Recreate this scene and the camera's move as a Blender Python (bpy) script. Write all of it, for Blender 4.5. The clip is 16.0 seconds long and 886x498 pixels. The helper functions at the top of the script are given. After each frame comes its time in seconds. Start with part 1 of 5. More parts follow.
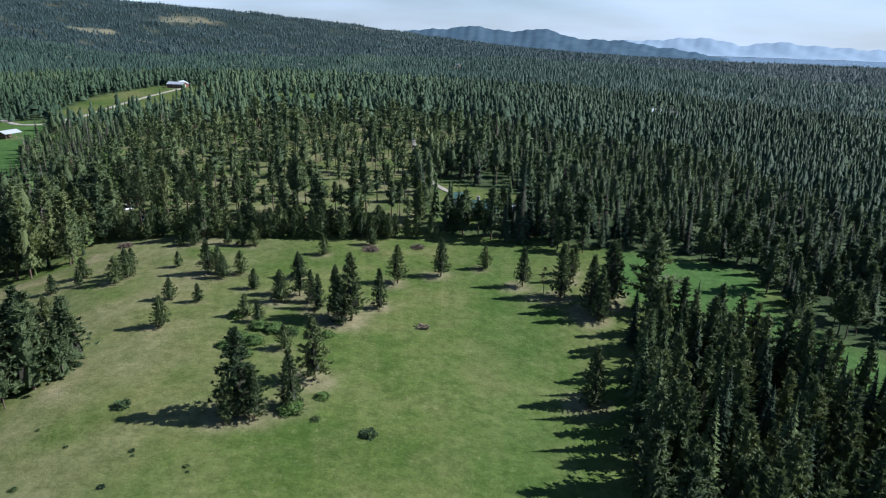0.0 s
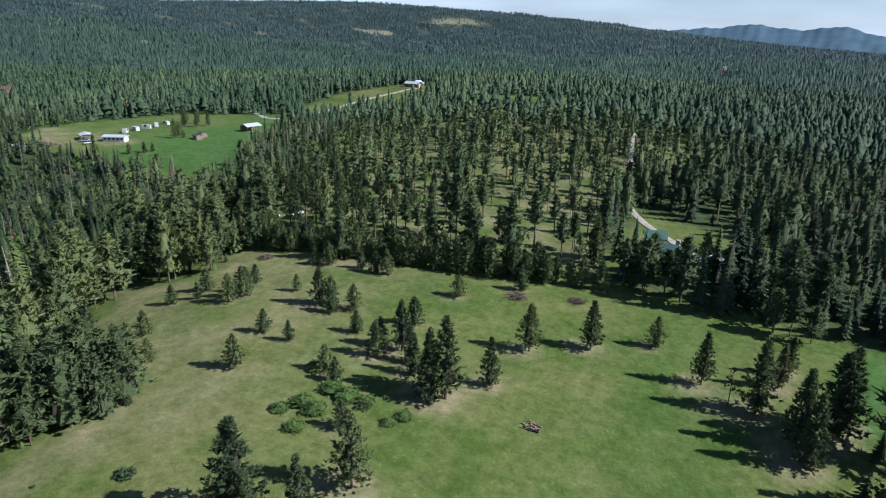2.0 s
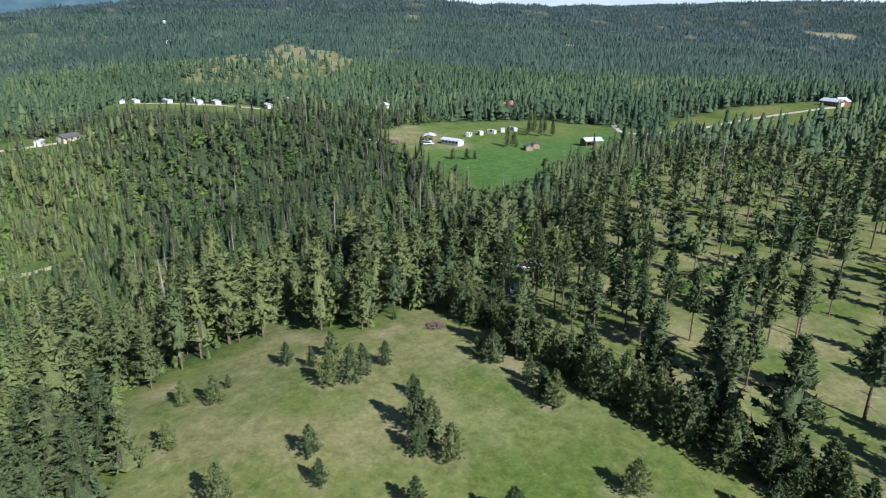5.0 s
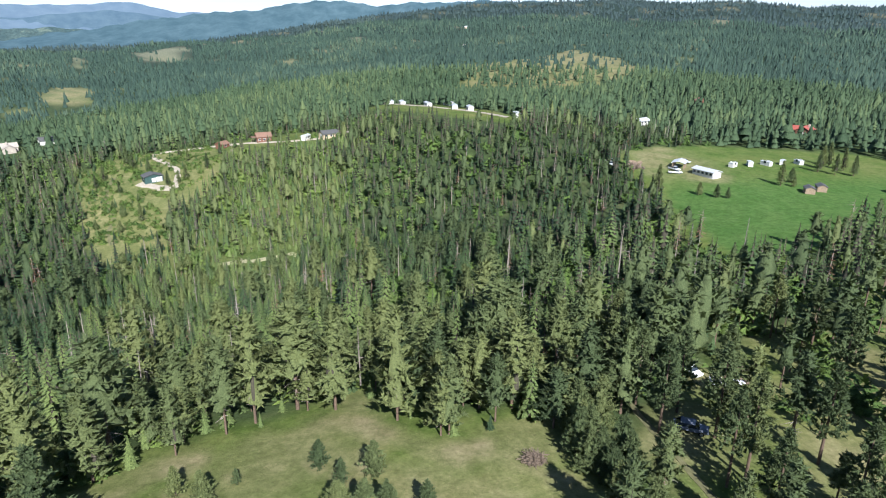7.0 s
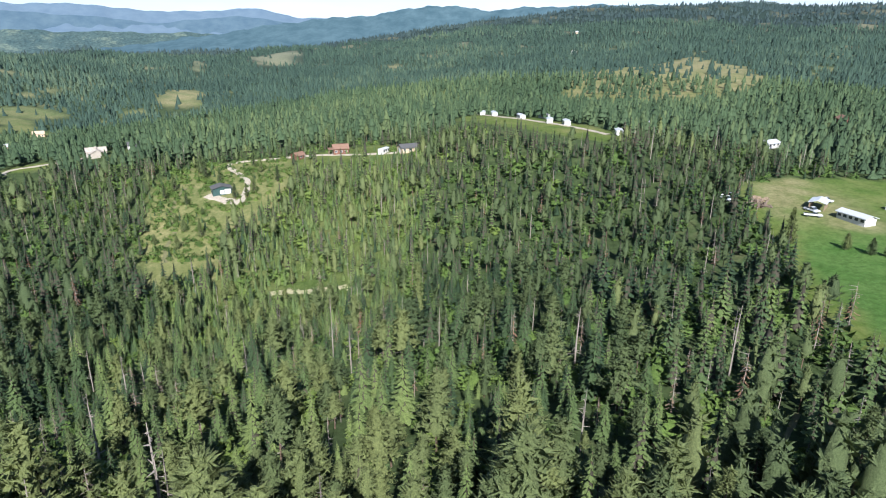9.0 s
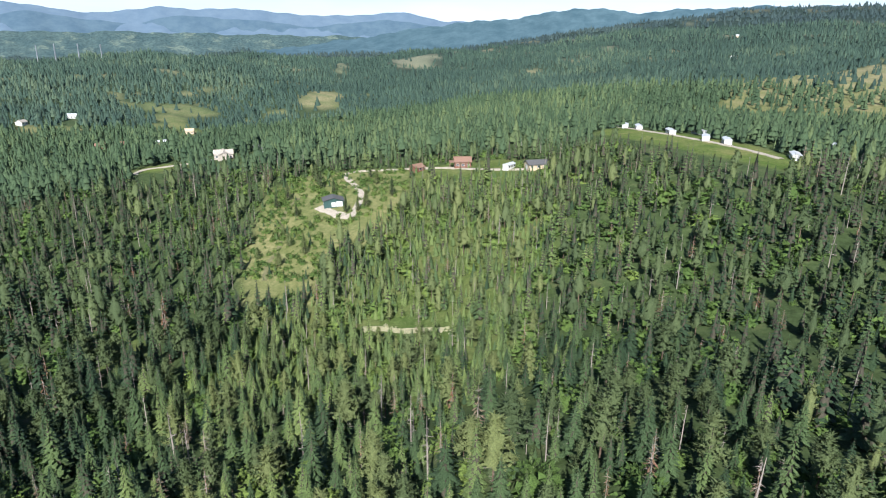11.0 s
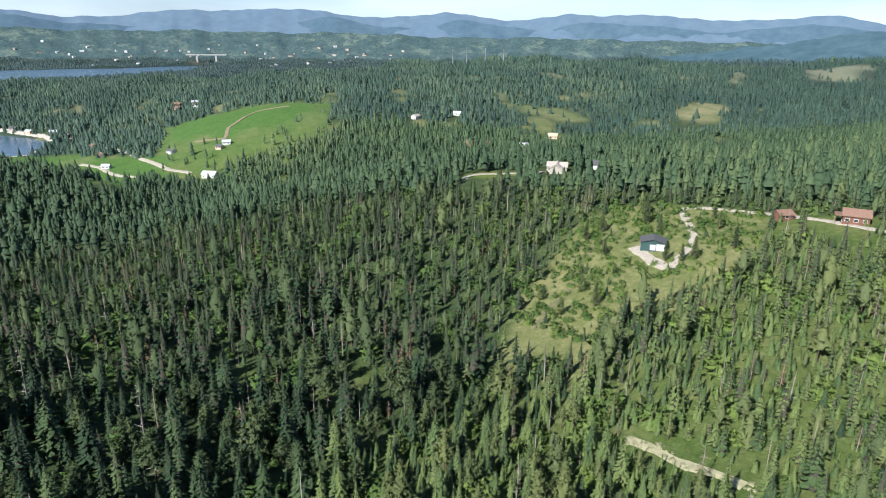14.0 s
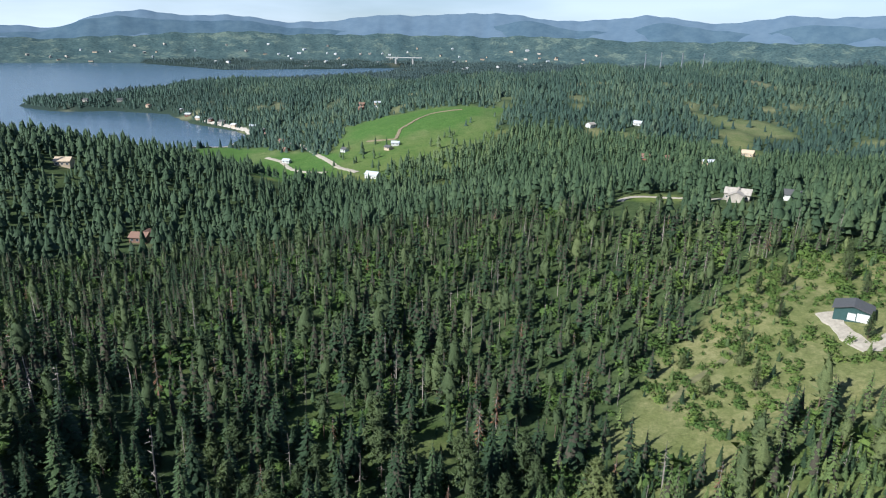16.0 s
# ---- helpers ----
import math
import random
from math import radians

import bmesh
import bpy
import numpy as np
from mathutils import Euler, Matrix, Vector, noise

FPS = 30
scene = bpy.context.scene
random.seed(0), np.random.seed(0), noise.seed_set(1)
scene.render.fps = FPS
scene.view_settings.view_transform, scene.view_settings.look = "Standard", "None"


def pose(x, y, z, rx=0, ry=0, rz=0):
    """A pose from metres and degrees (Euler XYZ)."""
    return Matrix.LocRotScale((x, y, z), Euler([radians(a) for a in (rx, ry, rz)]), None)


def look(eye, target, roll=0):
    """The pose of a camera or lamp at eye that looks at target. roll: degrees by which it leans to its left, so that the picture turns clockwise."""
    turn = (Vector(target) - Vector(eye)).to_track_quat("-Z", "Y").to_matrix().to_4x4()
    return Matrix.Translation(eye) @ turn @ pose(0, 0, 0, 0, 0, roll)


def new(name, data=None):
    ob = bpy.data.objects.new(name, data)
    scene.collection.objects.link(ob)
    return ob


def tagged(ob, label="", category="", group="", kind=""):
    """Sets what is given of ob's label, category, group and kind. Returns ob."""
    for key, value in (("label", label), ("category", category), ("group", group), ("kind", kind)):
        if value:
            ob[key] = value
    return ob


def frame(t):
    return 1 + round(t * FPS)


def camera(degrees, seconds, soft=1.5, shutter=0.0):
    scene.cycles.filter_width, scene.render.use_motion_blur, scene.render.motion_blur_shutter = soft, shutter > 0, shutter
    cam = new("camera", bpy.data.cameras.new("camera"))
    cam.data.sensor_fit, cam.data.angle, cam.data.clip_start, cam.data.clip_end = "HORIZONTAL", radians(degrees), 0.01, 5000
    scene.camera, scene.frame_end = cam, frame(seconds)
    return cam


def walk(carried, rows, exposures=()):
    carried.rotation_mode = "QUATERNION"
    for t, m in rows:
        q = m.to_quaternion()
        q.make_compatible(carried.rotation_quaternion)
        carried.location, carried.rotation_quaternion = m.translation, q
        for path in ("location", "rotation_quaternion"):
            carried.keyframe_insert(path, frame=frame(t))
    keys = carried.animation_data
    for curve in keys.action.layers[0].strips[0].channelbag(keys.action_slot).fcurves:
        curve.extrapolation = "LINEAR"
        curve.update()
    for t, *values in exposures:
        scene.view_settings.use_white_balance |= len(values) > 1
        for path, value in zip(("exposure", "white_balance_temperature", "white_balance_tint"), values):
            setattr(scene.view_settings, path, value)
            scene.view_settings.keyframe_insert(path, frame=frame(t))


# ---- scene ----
cam = camera(69.8, 16.0, soft=1.1)
METRES, EYE, TILT, LEAN, TURN = 320.0, 55.04, 5.0, -4.0, 0.0
ROWS = [
    (0.0, 0.0, 0.0, 0.0, -1.21, -23.94, 2.72),
    (0.5, 0.0107, 0.0254, -0.0026, 2.77, -23.73, 3.11),
    (1.0, 0.0247, 0.0504, -0.0056, 10.49, -23.28, 3.89),
    (1.5, 0.0369, 0.0775, -0.0089, 17.06, -22.79, 4.45),
    (2.0, 0.0469, 0.1071, -0.0124, 21.12, -22.44, 4.79),
    (2.5, 0.0549, 0.1378, -0.0158, 25.92, -22.02, 5.14),
    (3.0, 0.0603, 0.1697, -0.0194, 32.47, -21.36, 5.55),
    (5.5, 0.033, 0.3347, -0.0339, 65.27, -17.57, 5.99),
    (6.0, 0.0162, 0.3647, -0.0357, 73.23, -16.63, 5.64),
    (6.5, -0.0046, 0.3907, -0.0362, 79.71, -15.87, 5.36),
    (7.0, -0.0292, 0.4137, -0.0361, 83.59, -15.45, 5.03),
    (7.5, -0.0572, 0.4314, -0.0353, 86.92, -15.04, 4.84),
    (8.0, -0.0866, 0.4449, -0.0338, 88.52, -14.81, 4.69),
    (8.5, -0.116, 0.4538, -0.0321, 90.03, -14.59, 4.53),
    (9.0, -0.1453, 0.4573, -0.0296, 93.25, -14.27, 4.3),
    (11.5, -0.2899, 0.454, -0.0196, 108.64, -12.93, 2.86),
    (12.0, -0.3197, 0.4532, -0.0184, 112.52, -12.66, 2.48),
    (12.5, -0.3492, 0.4522, -0.0169, 118.35, -12.39, 1.89),
    (13.0, -0.3797, 0.4483, -0.0159, 126.17, -12.08, 0.94),
    (13.5, -0.4096, 0.4428, -0.014, 132.78, -11.96, 0.26),
    (14.0, -0.4393, 0.4349, -0.0125, 138.96, -11.85, -0.51),
    (14.5, -0.4688, 0.4248, -0.0105, 144.13, -11.83, -1.13),
    (15.0, -0.4984, 0.4126, -0.008, 148.7, -11.87, -1.66),
    (15.5, -0.5262, 0.3989, -0.0058, 153.15, -11.9, -2.19),
    (16.0, -0.5513, 0.3813, -0.0038, 155.57, -11.94, -2.5),
]
walk(cam, [(t, pose(0, 0, EYE, TILT, LEAN, TURN) @ pose(METRES * x, METRES * y, METRES * z, 90 + pitch, roll, yaw)) for t, x, y, z, yaw, pitch, roll in ROWS],
     exposures=[(0, 0.54, 5450, 12), (3, 0.65, 5600, 12), (5.5, 0.92, 5750, 12), (7, 1.1, 5850, 12), (9, 1.1, 5900, 12), (12.5, 1.06, 5950, 11), (14, 0.95, 5900, 10), (16, 0.76, 5750, 9)])

# ---- world, sun, exposure ----
SUN_AZ, SUN_EL = 10.0, 38.0          # degrees from +x towards +y, and above the horizon
world = bpy.data.worlds.new("sky")
scene.world = world
world.use_nodes = True
wn = world.node_tree.nodes
sky = wn.new("ShaderNodeTexSky")
sky.sky_type, sky.sun_disc = "NISHITA", False
sky.sun_elevation, sky.sun_rotation = radians(SUN_EL), radians(90 - SUN_AZ)
sky.air_density, sky.dust_density, sky.ozone_density = 1.0, 0.35, 2.0
wn["Background"].inputs["Strength"].default_value = 0.046
cool = wn.new("ShaderNodeMix")
cool.data_type, cool.blend_type = "RGBA", "MULTIPLY"
cool.inputs[0].default_value, cool.inputs[7].default_value = 1.0, (0.84, 0.97, 1.16, 1)
world.node_tree.links.new(sky.outputs[0], cool.inputs[6])
way = wn.new("ShaderNodeTexCoord")
flat = wn.new("ShaderNodeMapping")
flat.inputs["Scale"].default_value = (1, 1, 5.5)
puffs = wn.new("ShaderNodeTexNoise")
puffs.inputs["Scale"].default_value, puffs.inputs["Detail"].default_value, puffs.inputs["Roughness"].default_value = 2.2, 5, 0.5
shape = wn.new("ShaderNodeMapRange")
shape.inputs["From Min"].default_value, shape.inputs["From Max"].default_value, shape.inputs["To Max"].default_value = 0.12, 0.6, 0.92
cloud = wn.new("ShaderNodeMix")
cloud.data_type = "RGBA"
cloud.inputs[7].default_value = (12.0, 13.4, 14.6, 1)
height = wn.new("ShaderNodeSeparateXYZ")
low = wn.new("ShaderNodeMapRange")
low.inputs["From Max"].default_value, low.inputs["To Min"].default_value, low.inputs["To Max"].default_value = 0.30, 1.0, 0.04
bank = wn.new("ShaderNodeMath")
bank.operation = "MULTIPLY"
for a, b in ((way.outputs["Generated"], height.inputs[0]), (height.outputs["Z"], low.inputs["Value"]), (low.outputs[0], bank.inputs[0]), (shape.outputs[0], bank.inputs[1]), (way.outputs["Generated"], flat.inputs["Vector"]), (flat.outputs[0], puffs.inputs["Vector"]), (puffs.outputs["Fac"], shape.inputs["Value"]), (bank.outputs[0], cloud.inputs[0]),
             (cool.outputs[2], cloud.inputs[6]), (cloud.outputs[2], wn["Background"].inputs["Color"])):
    world.node_tree.links.new(a, b)
sun_data = bpy.data.lights.new("sun", "SUN")
sun_data.energy, sun_data.angle, sun_data.color = 5.0, radians(0.53), (1.0, 0.95, 0.86)
sun = new("sun", sun_data)
sun.matrix_world = look((900 * math.cos(radians(SUN_AZ)), 900 * math.sin(radians(SUN_AZ)), 700), (0, 0, 0))
rng = np.random.default_rng(7)


# ---- materials ----
def material(name, rough=0.8, metal=0.0, spec=0.3):
    m = bpy.data.materials.new(name)
    m.use_nodes = True
    b = m.node_tree.nodes["Principled BSDF"]
    b.inputs["Roughness"].default_value, b.inputs["Metallic"].default_value = rough, metal
    b.inputs["Specular IOR Level"].default_value = spec
    return m, m.node_tree, b


def node(nt, kind, **props):
    n = nt.nodes.new(kind)
    for k, v in props.items():
        n.inputs[k].default_value = v
    return n


def noise_at(nt, scale, detail=4.0, rough=0.55, coords="position"):
    n = node(nt, "ShaderNodeTexNoise", Scale=scale, Detail=detail, Roughness=rough)
    if coords == "position":
        nt.links.new(nt.nodes.new("ShaderNodeNewGeometry").outputs["Position"], n.inputs["Vector"])
    else:
        nt.links.new(nt.nodes.new("ShaderNodeTexCoord").outputs["Object"], n.inputs["Vector"])
    return n.outputs["Fac"]


def ramp(nt, fac, *stops):
    r = nt.nodes.new("ShaderNodeValToRGB")
    while len(r.color_ramp.elements) < len(stops):
        r.color_ramp.elements.new(0.5)
    for e, (p, c) in zip(r.color_ramp.elements, stops):
        e.position, e.color = p, (*c, 1) if len(c) == 3 else c
    nt.links.new(fac, r.inputs[0])
    return r.outputs[0]


def mix(nt, fac, a, b, how="MIX"):
    m = nt.nodes.new("ShaderNodeMix")
    m.data_type, m.blend_type = "RGBA", how
    for value, k in ((fac, 0), (a, 6), (b, 7)):
        if hasattr(value, "links"):
            nt.links.new(value, m.inputs[k])
        else:
            m.inputs[k].default_value = (*value, 1) if isinstance(value, tuple) else value
    return m.outputs[2]


def bump(nt, shader, height, strength=0.4, distance=0.1):
    b = node(nt, "ShaderNodeBump", Strength=strength, Distance=distance)
    nt.links.new(height, b.inputs["Height"])
    nt.links.new(b.outputs[0], shader.inputs["Normal"])


def foliage(name, *stops, rough=0.7, glow=0.07, lace=0.0, grain=5.2):
    """Needles or leaves: one shade a tree, from dark to light, with a finer mottle over it. lace: the share of gaps between the sprays."""
    m, nt, b = material(name, rough, 0, 0.2)
    tint = nt.nodes.new("ShaderNodeAttribute")
    tint.attribute_name = "tint"
    own = nt.nodes.new("ShaderNodeMath")          # trees of a wood carry their own shade, single trees take one at random
    own.operation = "GREATER_THAN"
    own.inputs[1].default_value = 0.001
    nt.links.new(tint.outputs["Fac"], own.inputs[0])
    shade = nt.nodes.new("ShaderNodeMix")
    nt.links.new(own.outputs[0], shade.inputs[0])
    nt.links.new(nt.nodes.new("ShaderNodeObjectInfo").outputs["Random"], shade.inputs[2])
    nt.links.new(tint.outputs["Fac"], shade.inputs[3])
    base = ramp(nt, shade.outputs[0], *stops)
    needles = noise_at(nt, 4.6, 4, 0.7)
    fine = ramp(nt, needles, (0.33, (0.6, 0.63, 0.6)), (0.5, (1.04, 1.03, 1.0)), (0.67, (1.55, 1.5, 1.36)))
    bump(nt, b, needles, 0.8, 0.35)
    nt.links.new(mix(nt, 1.0, base, fine, "MULTIPLY"), b.inputs["Base Color"])
    thin = node(nt, "ShaderNodeBsdfTranslucent")
    surface = node(nt, "ShaderNodeMixShader", Fac=glow)
    nt.links.new(mix(nt, 1.0, base, (1.5, 1.5, 1.1), "MULTIPLY"), thin.inputs["Color"])
    nt.links.new(b.outputs[0], surface.inputs[1])
    nt.links.new(thin.outputs[0], surface.inputs[2])
    if lace:
        gaps = nt.nodes.new("ShaderNodeMath")
        gaps.operation = "LESS_THAN"
        gaps.inputs[1].default_value = lace
        nt.links.new(noise_at(nt, grain, 3, 0.6), gaps.inputs[0])
        open_air = node(nt, "ShaderNodeMixShader")
        nt.links.new(gaps.outputs[0], open_air.inputs[0])
        nt.links.new(surface.outputs[0], open_air.inputs[1])
        nt.links.new(nt.nodes.new("ShaderNodeBsdfTransparent").outputs[0], open_air.inputs[2])
        surface = open_air
    nt.links.new(surface.outputs[0], nt.nodes["Material Output"].inputs["Surface"])
    return m


def plain(name, color, rough=0.7, metal=0.0, vary=0.25, scale=1.5, spec=0.3, relief=0.0):
    m, nt, b = material(name, rough, metal, spec)
    lo, hi = tuple(c * (1 - vary) for c in color), tuple(min(1, c * (1 + vary)) for c in color)
    n = noise_at(nt, scale, 6, 0.65, "object")
    nt.links.new(ramp(nt, n, (0.3, lo), (0.7, hi)), b.inputs["Base Color"])
    if relief:
        bump(nt, b, n, relief, 0.05)
    return m


PINE = foliage("pine_needles", (0.0, (0.060, 0.088, 0.040)), (0.5, (0.096, 0.128, 0.056)), (1.0, (0.144, 0.172, 0.068)), glow=0.2, lace=0.36, grain=7.0)
FIR = foliage("fir_needles", (0.0, (0.026, 0.049, 0.024)), (0.45, (0.058, 0.094, 0.039)), (0.8, (0.094, 0.136, 0.048)), (1.0, (0.124, 0.166, 0.056)), glow=0.1)
HILL_GREEN = foliage("hill_needles", (0.0, (0.035, 0.062, 0.032)), (0.5, (0.056, 0.090, 0.045)), (1.0, (0.096, 0.130, 0.056)))
# the next two greens carry the bluish tint of haze in their colour
FAR_HAZED = foliage("hazed_needles", (0.0, (0.031, 0.058, 0.047)), (0.6, (0.048, 0.083, 0.061)), (1.0, (0.080, 0.114, 0.072)))
BLUE_HAZED = foliage("blue_hazed_needles", (0.0, (0.031, 0.052, 0.056)), (0.6, (0.041, 0.066, 0.066)), (1.0, (0.056, 0.082, 0.074)))
PALE_LEAF = foliage("pale_brush", (0.0, (0.20, 0.21, 0.12)), (1.0, (0.34, 0.34, 0.21)))
LEAF = foliage("shrub_leaves", (0.0, (0.060, 0.105, 0.026)), (0.6, (0.084, 0.134, 0.032)), (1.0, (0.12, 0.170, 0.040)))
RUST = foliage("dead_needles", (0.0, (0.165, 0.080, 0.048)), (0.5, (0.16, 0.105, 0.070)), (1.0, (0.15, 0.125, 0.092)))
# dark brown core colour, painted as the shade inside the crowns
CORE_SHADE = plain("dark_crown_core", (0.050, 0.046, 0.032), 0.95, vary=0.4, scale=4)
BARK = plain("bark", (0.12, 0.085, 0.06), 0.9, vary=0.4, scale=3, relief=0.6)
SNAG = plain("grey_dead_wood", (0.24, 0.21, 0.18), 0.9, vary=0.3, scale=3)
GRAVEL = plain("pale_gravel", (0.34, 0.30, 0.24), 0.95, vary=0.25, scale=0.7, relief=0.5)
WORN = plain("worn_grass", (0.13, 0.125, 0.06), 0.95, vary=0.3, scale=0.5, relief=0.5)
HAY = plain("dry_pale_grass", (0.30, 0.28, 0.17), 0.95, vary=0.35, scale=0.6, relief=0.5)
DIRT = plain("bare_dirt", (0.20, 0.16, 0.10), 0.95, vary=0.3, scale=0.5, relief=0.5)


def ground_material():
    m, nt, b = material("ground", 0.95, 0, 0.1)
    att = nt.nodes.new("ShaderNodeAttribute")
    att.attribute_name = "cover"
    sep = nt.nodes.new("ShaderNodeSeparateColor")
    nt.links.new(att.outputs["Color"], sep.inputs[0])
    big, mid, fine = noise_at(nt, 0.03, 5, 0.65), noise_at(nt, 0.11, 6, 0.65), noise_at(nt, 1.7, 6, 0.7)
    grass = ramp(nt, big, (0.38, (0.062, 0.102, 0.018)), (0.50, (0.092, 0.126, 0.029)), (0.62, (0.134, 0.146, 0.046)))
    grass = mix(nt, ramp(nt, mid, (0.45, (0, 0, 0)), (0.75, (0.42, 0.42, 0.42))), grass, (0.20, 0.185, 0.080))
    lush = ramp(nt, mid, (0.3, (0.050, 0.110, 0.022)), (0.7, (0.080, 0.138, 0.036)))
    dry = ramp(nt, mid, (0.3, (0.20, 0.165, 0.090)), (0.7, (0.30, 0.255, 0.15)))
    floor = ramp(nt, mid, (0.35, (0.032, 0.050, 0.019)), (0.55, (0.054, 0.078, 0.029)), (0.74, (0.092, 0.100, 0.046)))
    straw = noise_at(nt, 0.9, 8, 0.8)
    grass = mix(nt, ramp(nt, straw, (0.56, (0, 0, 0)), (0.74, (0.55, 0.55, 0.55))), grass, (0.30, 0.27, 0.14))
    grass = mix(nt, att.outputs["Alpha"], (0.145, 0.152, 0.105), grass)          # grass turns paler and greyer with distance from VIEW
    floor = mix(nt, att.outputs["Alpha"], (0.024, 0.040, 0.034), floor)          # far floor painted dark blue-green, for the canopy and its shade
    col = mix(nt, sep.outputs[0], floor, grass)
    col = mix(nt, sep.outputs[1], col, lush)
    col = mix(nt, sep.outputs[2], col, dry)
    col = mix(nt, 1.0, col, ramp(nt, fine, (0.25, (0.75, 0.75, 0.75)), (0.75, (1.2, 1.2, 1.2))), "MULTIPLY")
    tufts = noise_at(nt, 0.5, 5, 0.7)
    col = mix(nt, 1.0, col, ramp(nt, tufts, (0.3, (0.66, 0.72, 0.62)), (0.5, (1.0, 1.0, 1.0)), (0.7, (1.32, 1.26, 1.36))), "MULTIPLY")
    nt.links.new(col, b.inputs["Base Color"])
    bump(nt, b, fine, 0.5, 0.3)
    return m


GROUND = ground_material()


def water_material():
    m, nt, b = material("lake_water", 0.22, 0, 0.5)
    b.inputs["Base Color"].default_value = (0.055, 0.10, 0.145, 1)
    bump(nt, b, noise_at(nt, 0.25, 4), 0.35, 0.9)
    return m


WATER = water_material()


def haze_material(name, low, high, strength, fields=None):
    """Far mountains as a plain backdrop: the air's haze is painted into their colour, with a faint blue glow. fields:
    the colour of open land between the woods.
    """
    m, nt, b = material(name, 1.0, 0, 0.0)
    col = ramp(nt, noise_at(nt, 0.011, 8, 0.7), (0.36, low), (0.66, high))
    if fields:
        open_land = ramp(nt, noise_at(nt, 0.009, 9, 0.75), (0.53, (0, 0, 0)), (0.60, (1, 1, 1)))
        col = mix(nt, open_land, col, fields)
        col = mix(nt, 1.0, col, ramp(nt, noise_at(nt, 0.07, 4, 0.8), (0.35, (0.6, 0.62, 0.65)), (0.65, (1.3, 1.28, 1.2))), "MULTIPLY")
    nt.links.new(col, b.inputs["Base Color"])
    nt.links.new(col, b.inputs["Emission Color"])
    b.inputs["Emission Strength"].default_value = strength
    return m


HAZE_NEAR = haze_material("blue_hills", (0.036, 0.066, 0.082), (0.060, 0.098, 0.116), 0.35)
HAZE_SHORE = haze_material("wooded_shore_hills", (0.034, 0.058, 0.064), (0.058, 0.086, 0.084), 0.35, (0.085, 0.112, 0.098))
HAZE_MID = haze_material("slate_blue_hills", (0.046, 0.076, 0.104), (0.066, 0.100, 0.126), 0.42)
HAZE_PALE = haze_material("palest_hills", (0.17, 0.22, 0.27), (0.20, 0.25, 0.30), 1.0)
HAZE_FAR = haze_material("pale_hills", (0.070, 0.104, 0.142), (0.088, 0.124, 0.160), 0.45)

# ---- the lie of the land: spot (x, y, height), then (x, y, height, reach) further off ----
TERRACE = [(0, 40, 3), (0, 110, -2), (0, 170, 0), (-60, 60, 6), (-60, 120, 9), (-60, 170, 3), (50, 110, -4), (50, 170, 3), (-100, 100, 1), (-100, 160, 5), (-130, 60, -13), (-135, 110, -23), (-165, 30, -40), (-150, 170, -7), (-190, 60, -35), (-190, 170, -8), (-215, 0, -42), (-250, 90, -45), (-250, 150, -29), (-120, 0, -15), (-300, 20, -42), (-310, 90, -20), (-350, 20, -17), (-390, 70, -11)]
SLOPES = [(-30, 260, 5), (-120, 260, 7), (-210, 290, -9), (-270, 240, 6), (-320, 170, 4), (-400, 180, 16), (-470, 140, 4), (-380, 290, -1), (-400, -100, -12), (-470, -30, -11), (-330, -70, -20), (-250, -80, -34), (-150, -100, -42), (-170, -210, -51), (-100, -370, 21), (-190, -370, -36), (110, 140, -4), (130, 40, -1), (0, -90, 10), (80, 260, -2)]
VALLEYS = [(-200, 490, 16), (-360, -450, -122), (-490, -550, 25), (-370, -600, -94), (-560, -640, -6), (-620, -360, -57), (-660, -290, -71), (-250, -800, -86), (-460, -280, -46), (-560, 100, -8), (-500, 480, -4), (60, 420, 4), (250, 200, -52), (280, -50, -32), (-50, -600, -70), (-700, -80, -29), (-200, -600, -123), (-638, 511, -8)]
FOOTHILLS = [(377, 530, -21, 120), (-618, 228, -15, 120), (250, 654, -3, 130), (-605, 371, 11, 130), (171, 833, -2, 160), (417, 741, -47, 160), (-442, 784, -9, 170), (-579, 727, 0, 170), (-832, 423, 31, 170), (-54, 999, -15, 190), (-808, 682, -3, 190), (-989, 147, 28, 190), (-60, -800, -107, 200), (-100, -950, -88, 200), (0, -1100, -92, 200), (100, -700, -99, 200), (150, -1500, -97, 200), (-300, -2200, -90, 200), (-700, -2400, -90, 200), (0, -2600, -90, 200), (400, -1500, -92, 200), (300, -2500, -90, 200), (-100, -1900, -90, 200), (-1000, -2600, -92, 200)]
RIDGES = [(-500, -3000, -91, 200), (-1084, -1, -44, 210), (-589, 1031, -12, 220), (-1219, -107, -33, 230), (-604, -1053, -47, 240), (-1136, 651, 36, 250), (-858, -920, -2, 250), (-210, -1178, 0, 250), (-1445, 86, 49, 270), (-773, 1286, -15, 280), (-530, 1350, -33, 280), (-206, 1486, -16, 280), (174, 1490, 6, 280), (473, 1424, -11, 280), (863, 1227, -32, 280), (-1208, 917, 12, 280), (-1393, 636, 47, 280), (-1305, -574, -26, 280), (-1210, -877, 39, 280), (-1159, 1280, 63, 320), (-1568, -718, 40, 330), (920, 1662, -65, 360), (-1904, -253, -36, 360), (705, 1872, -49, 380)]
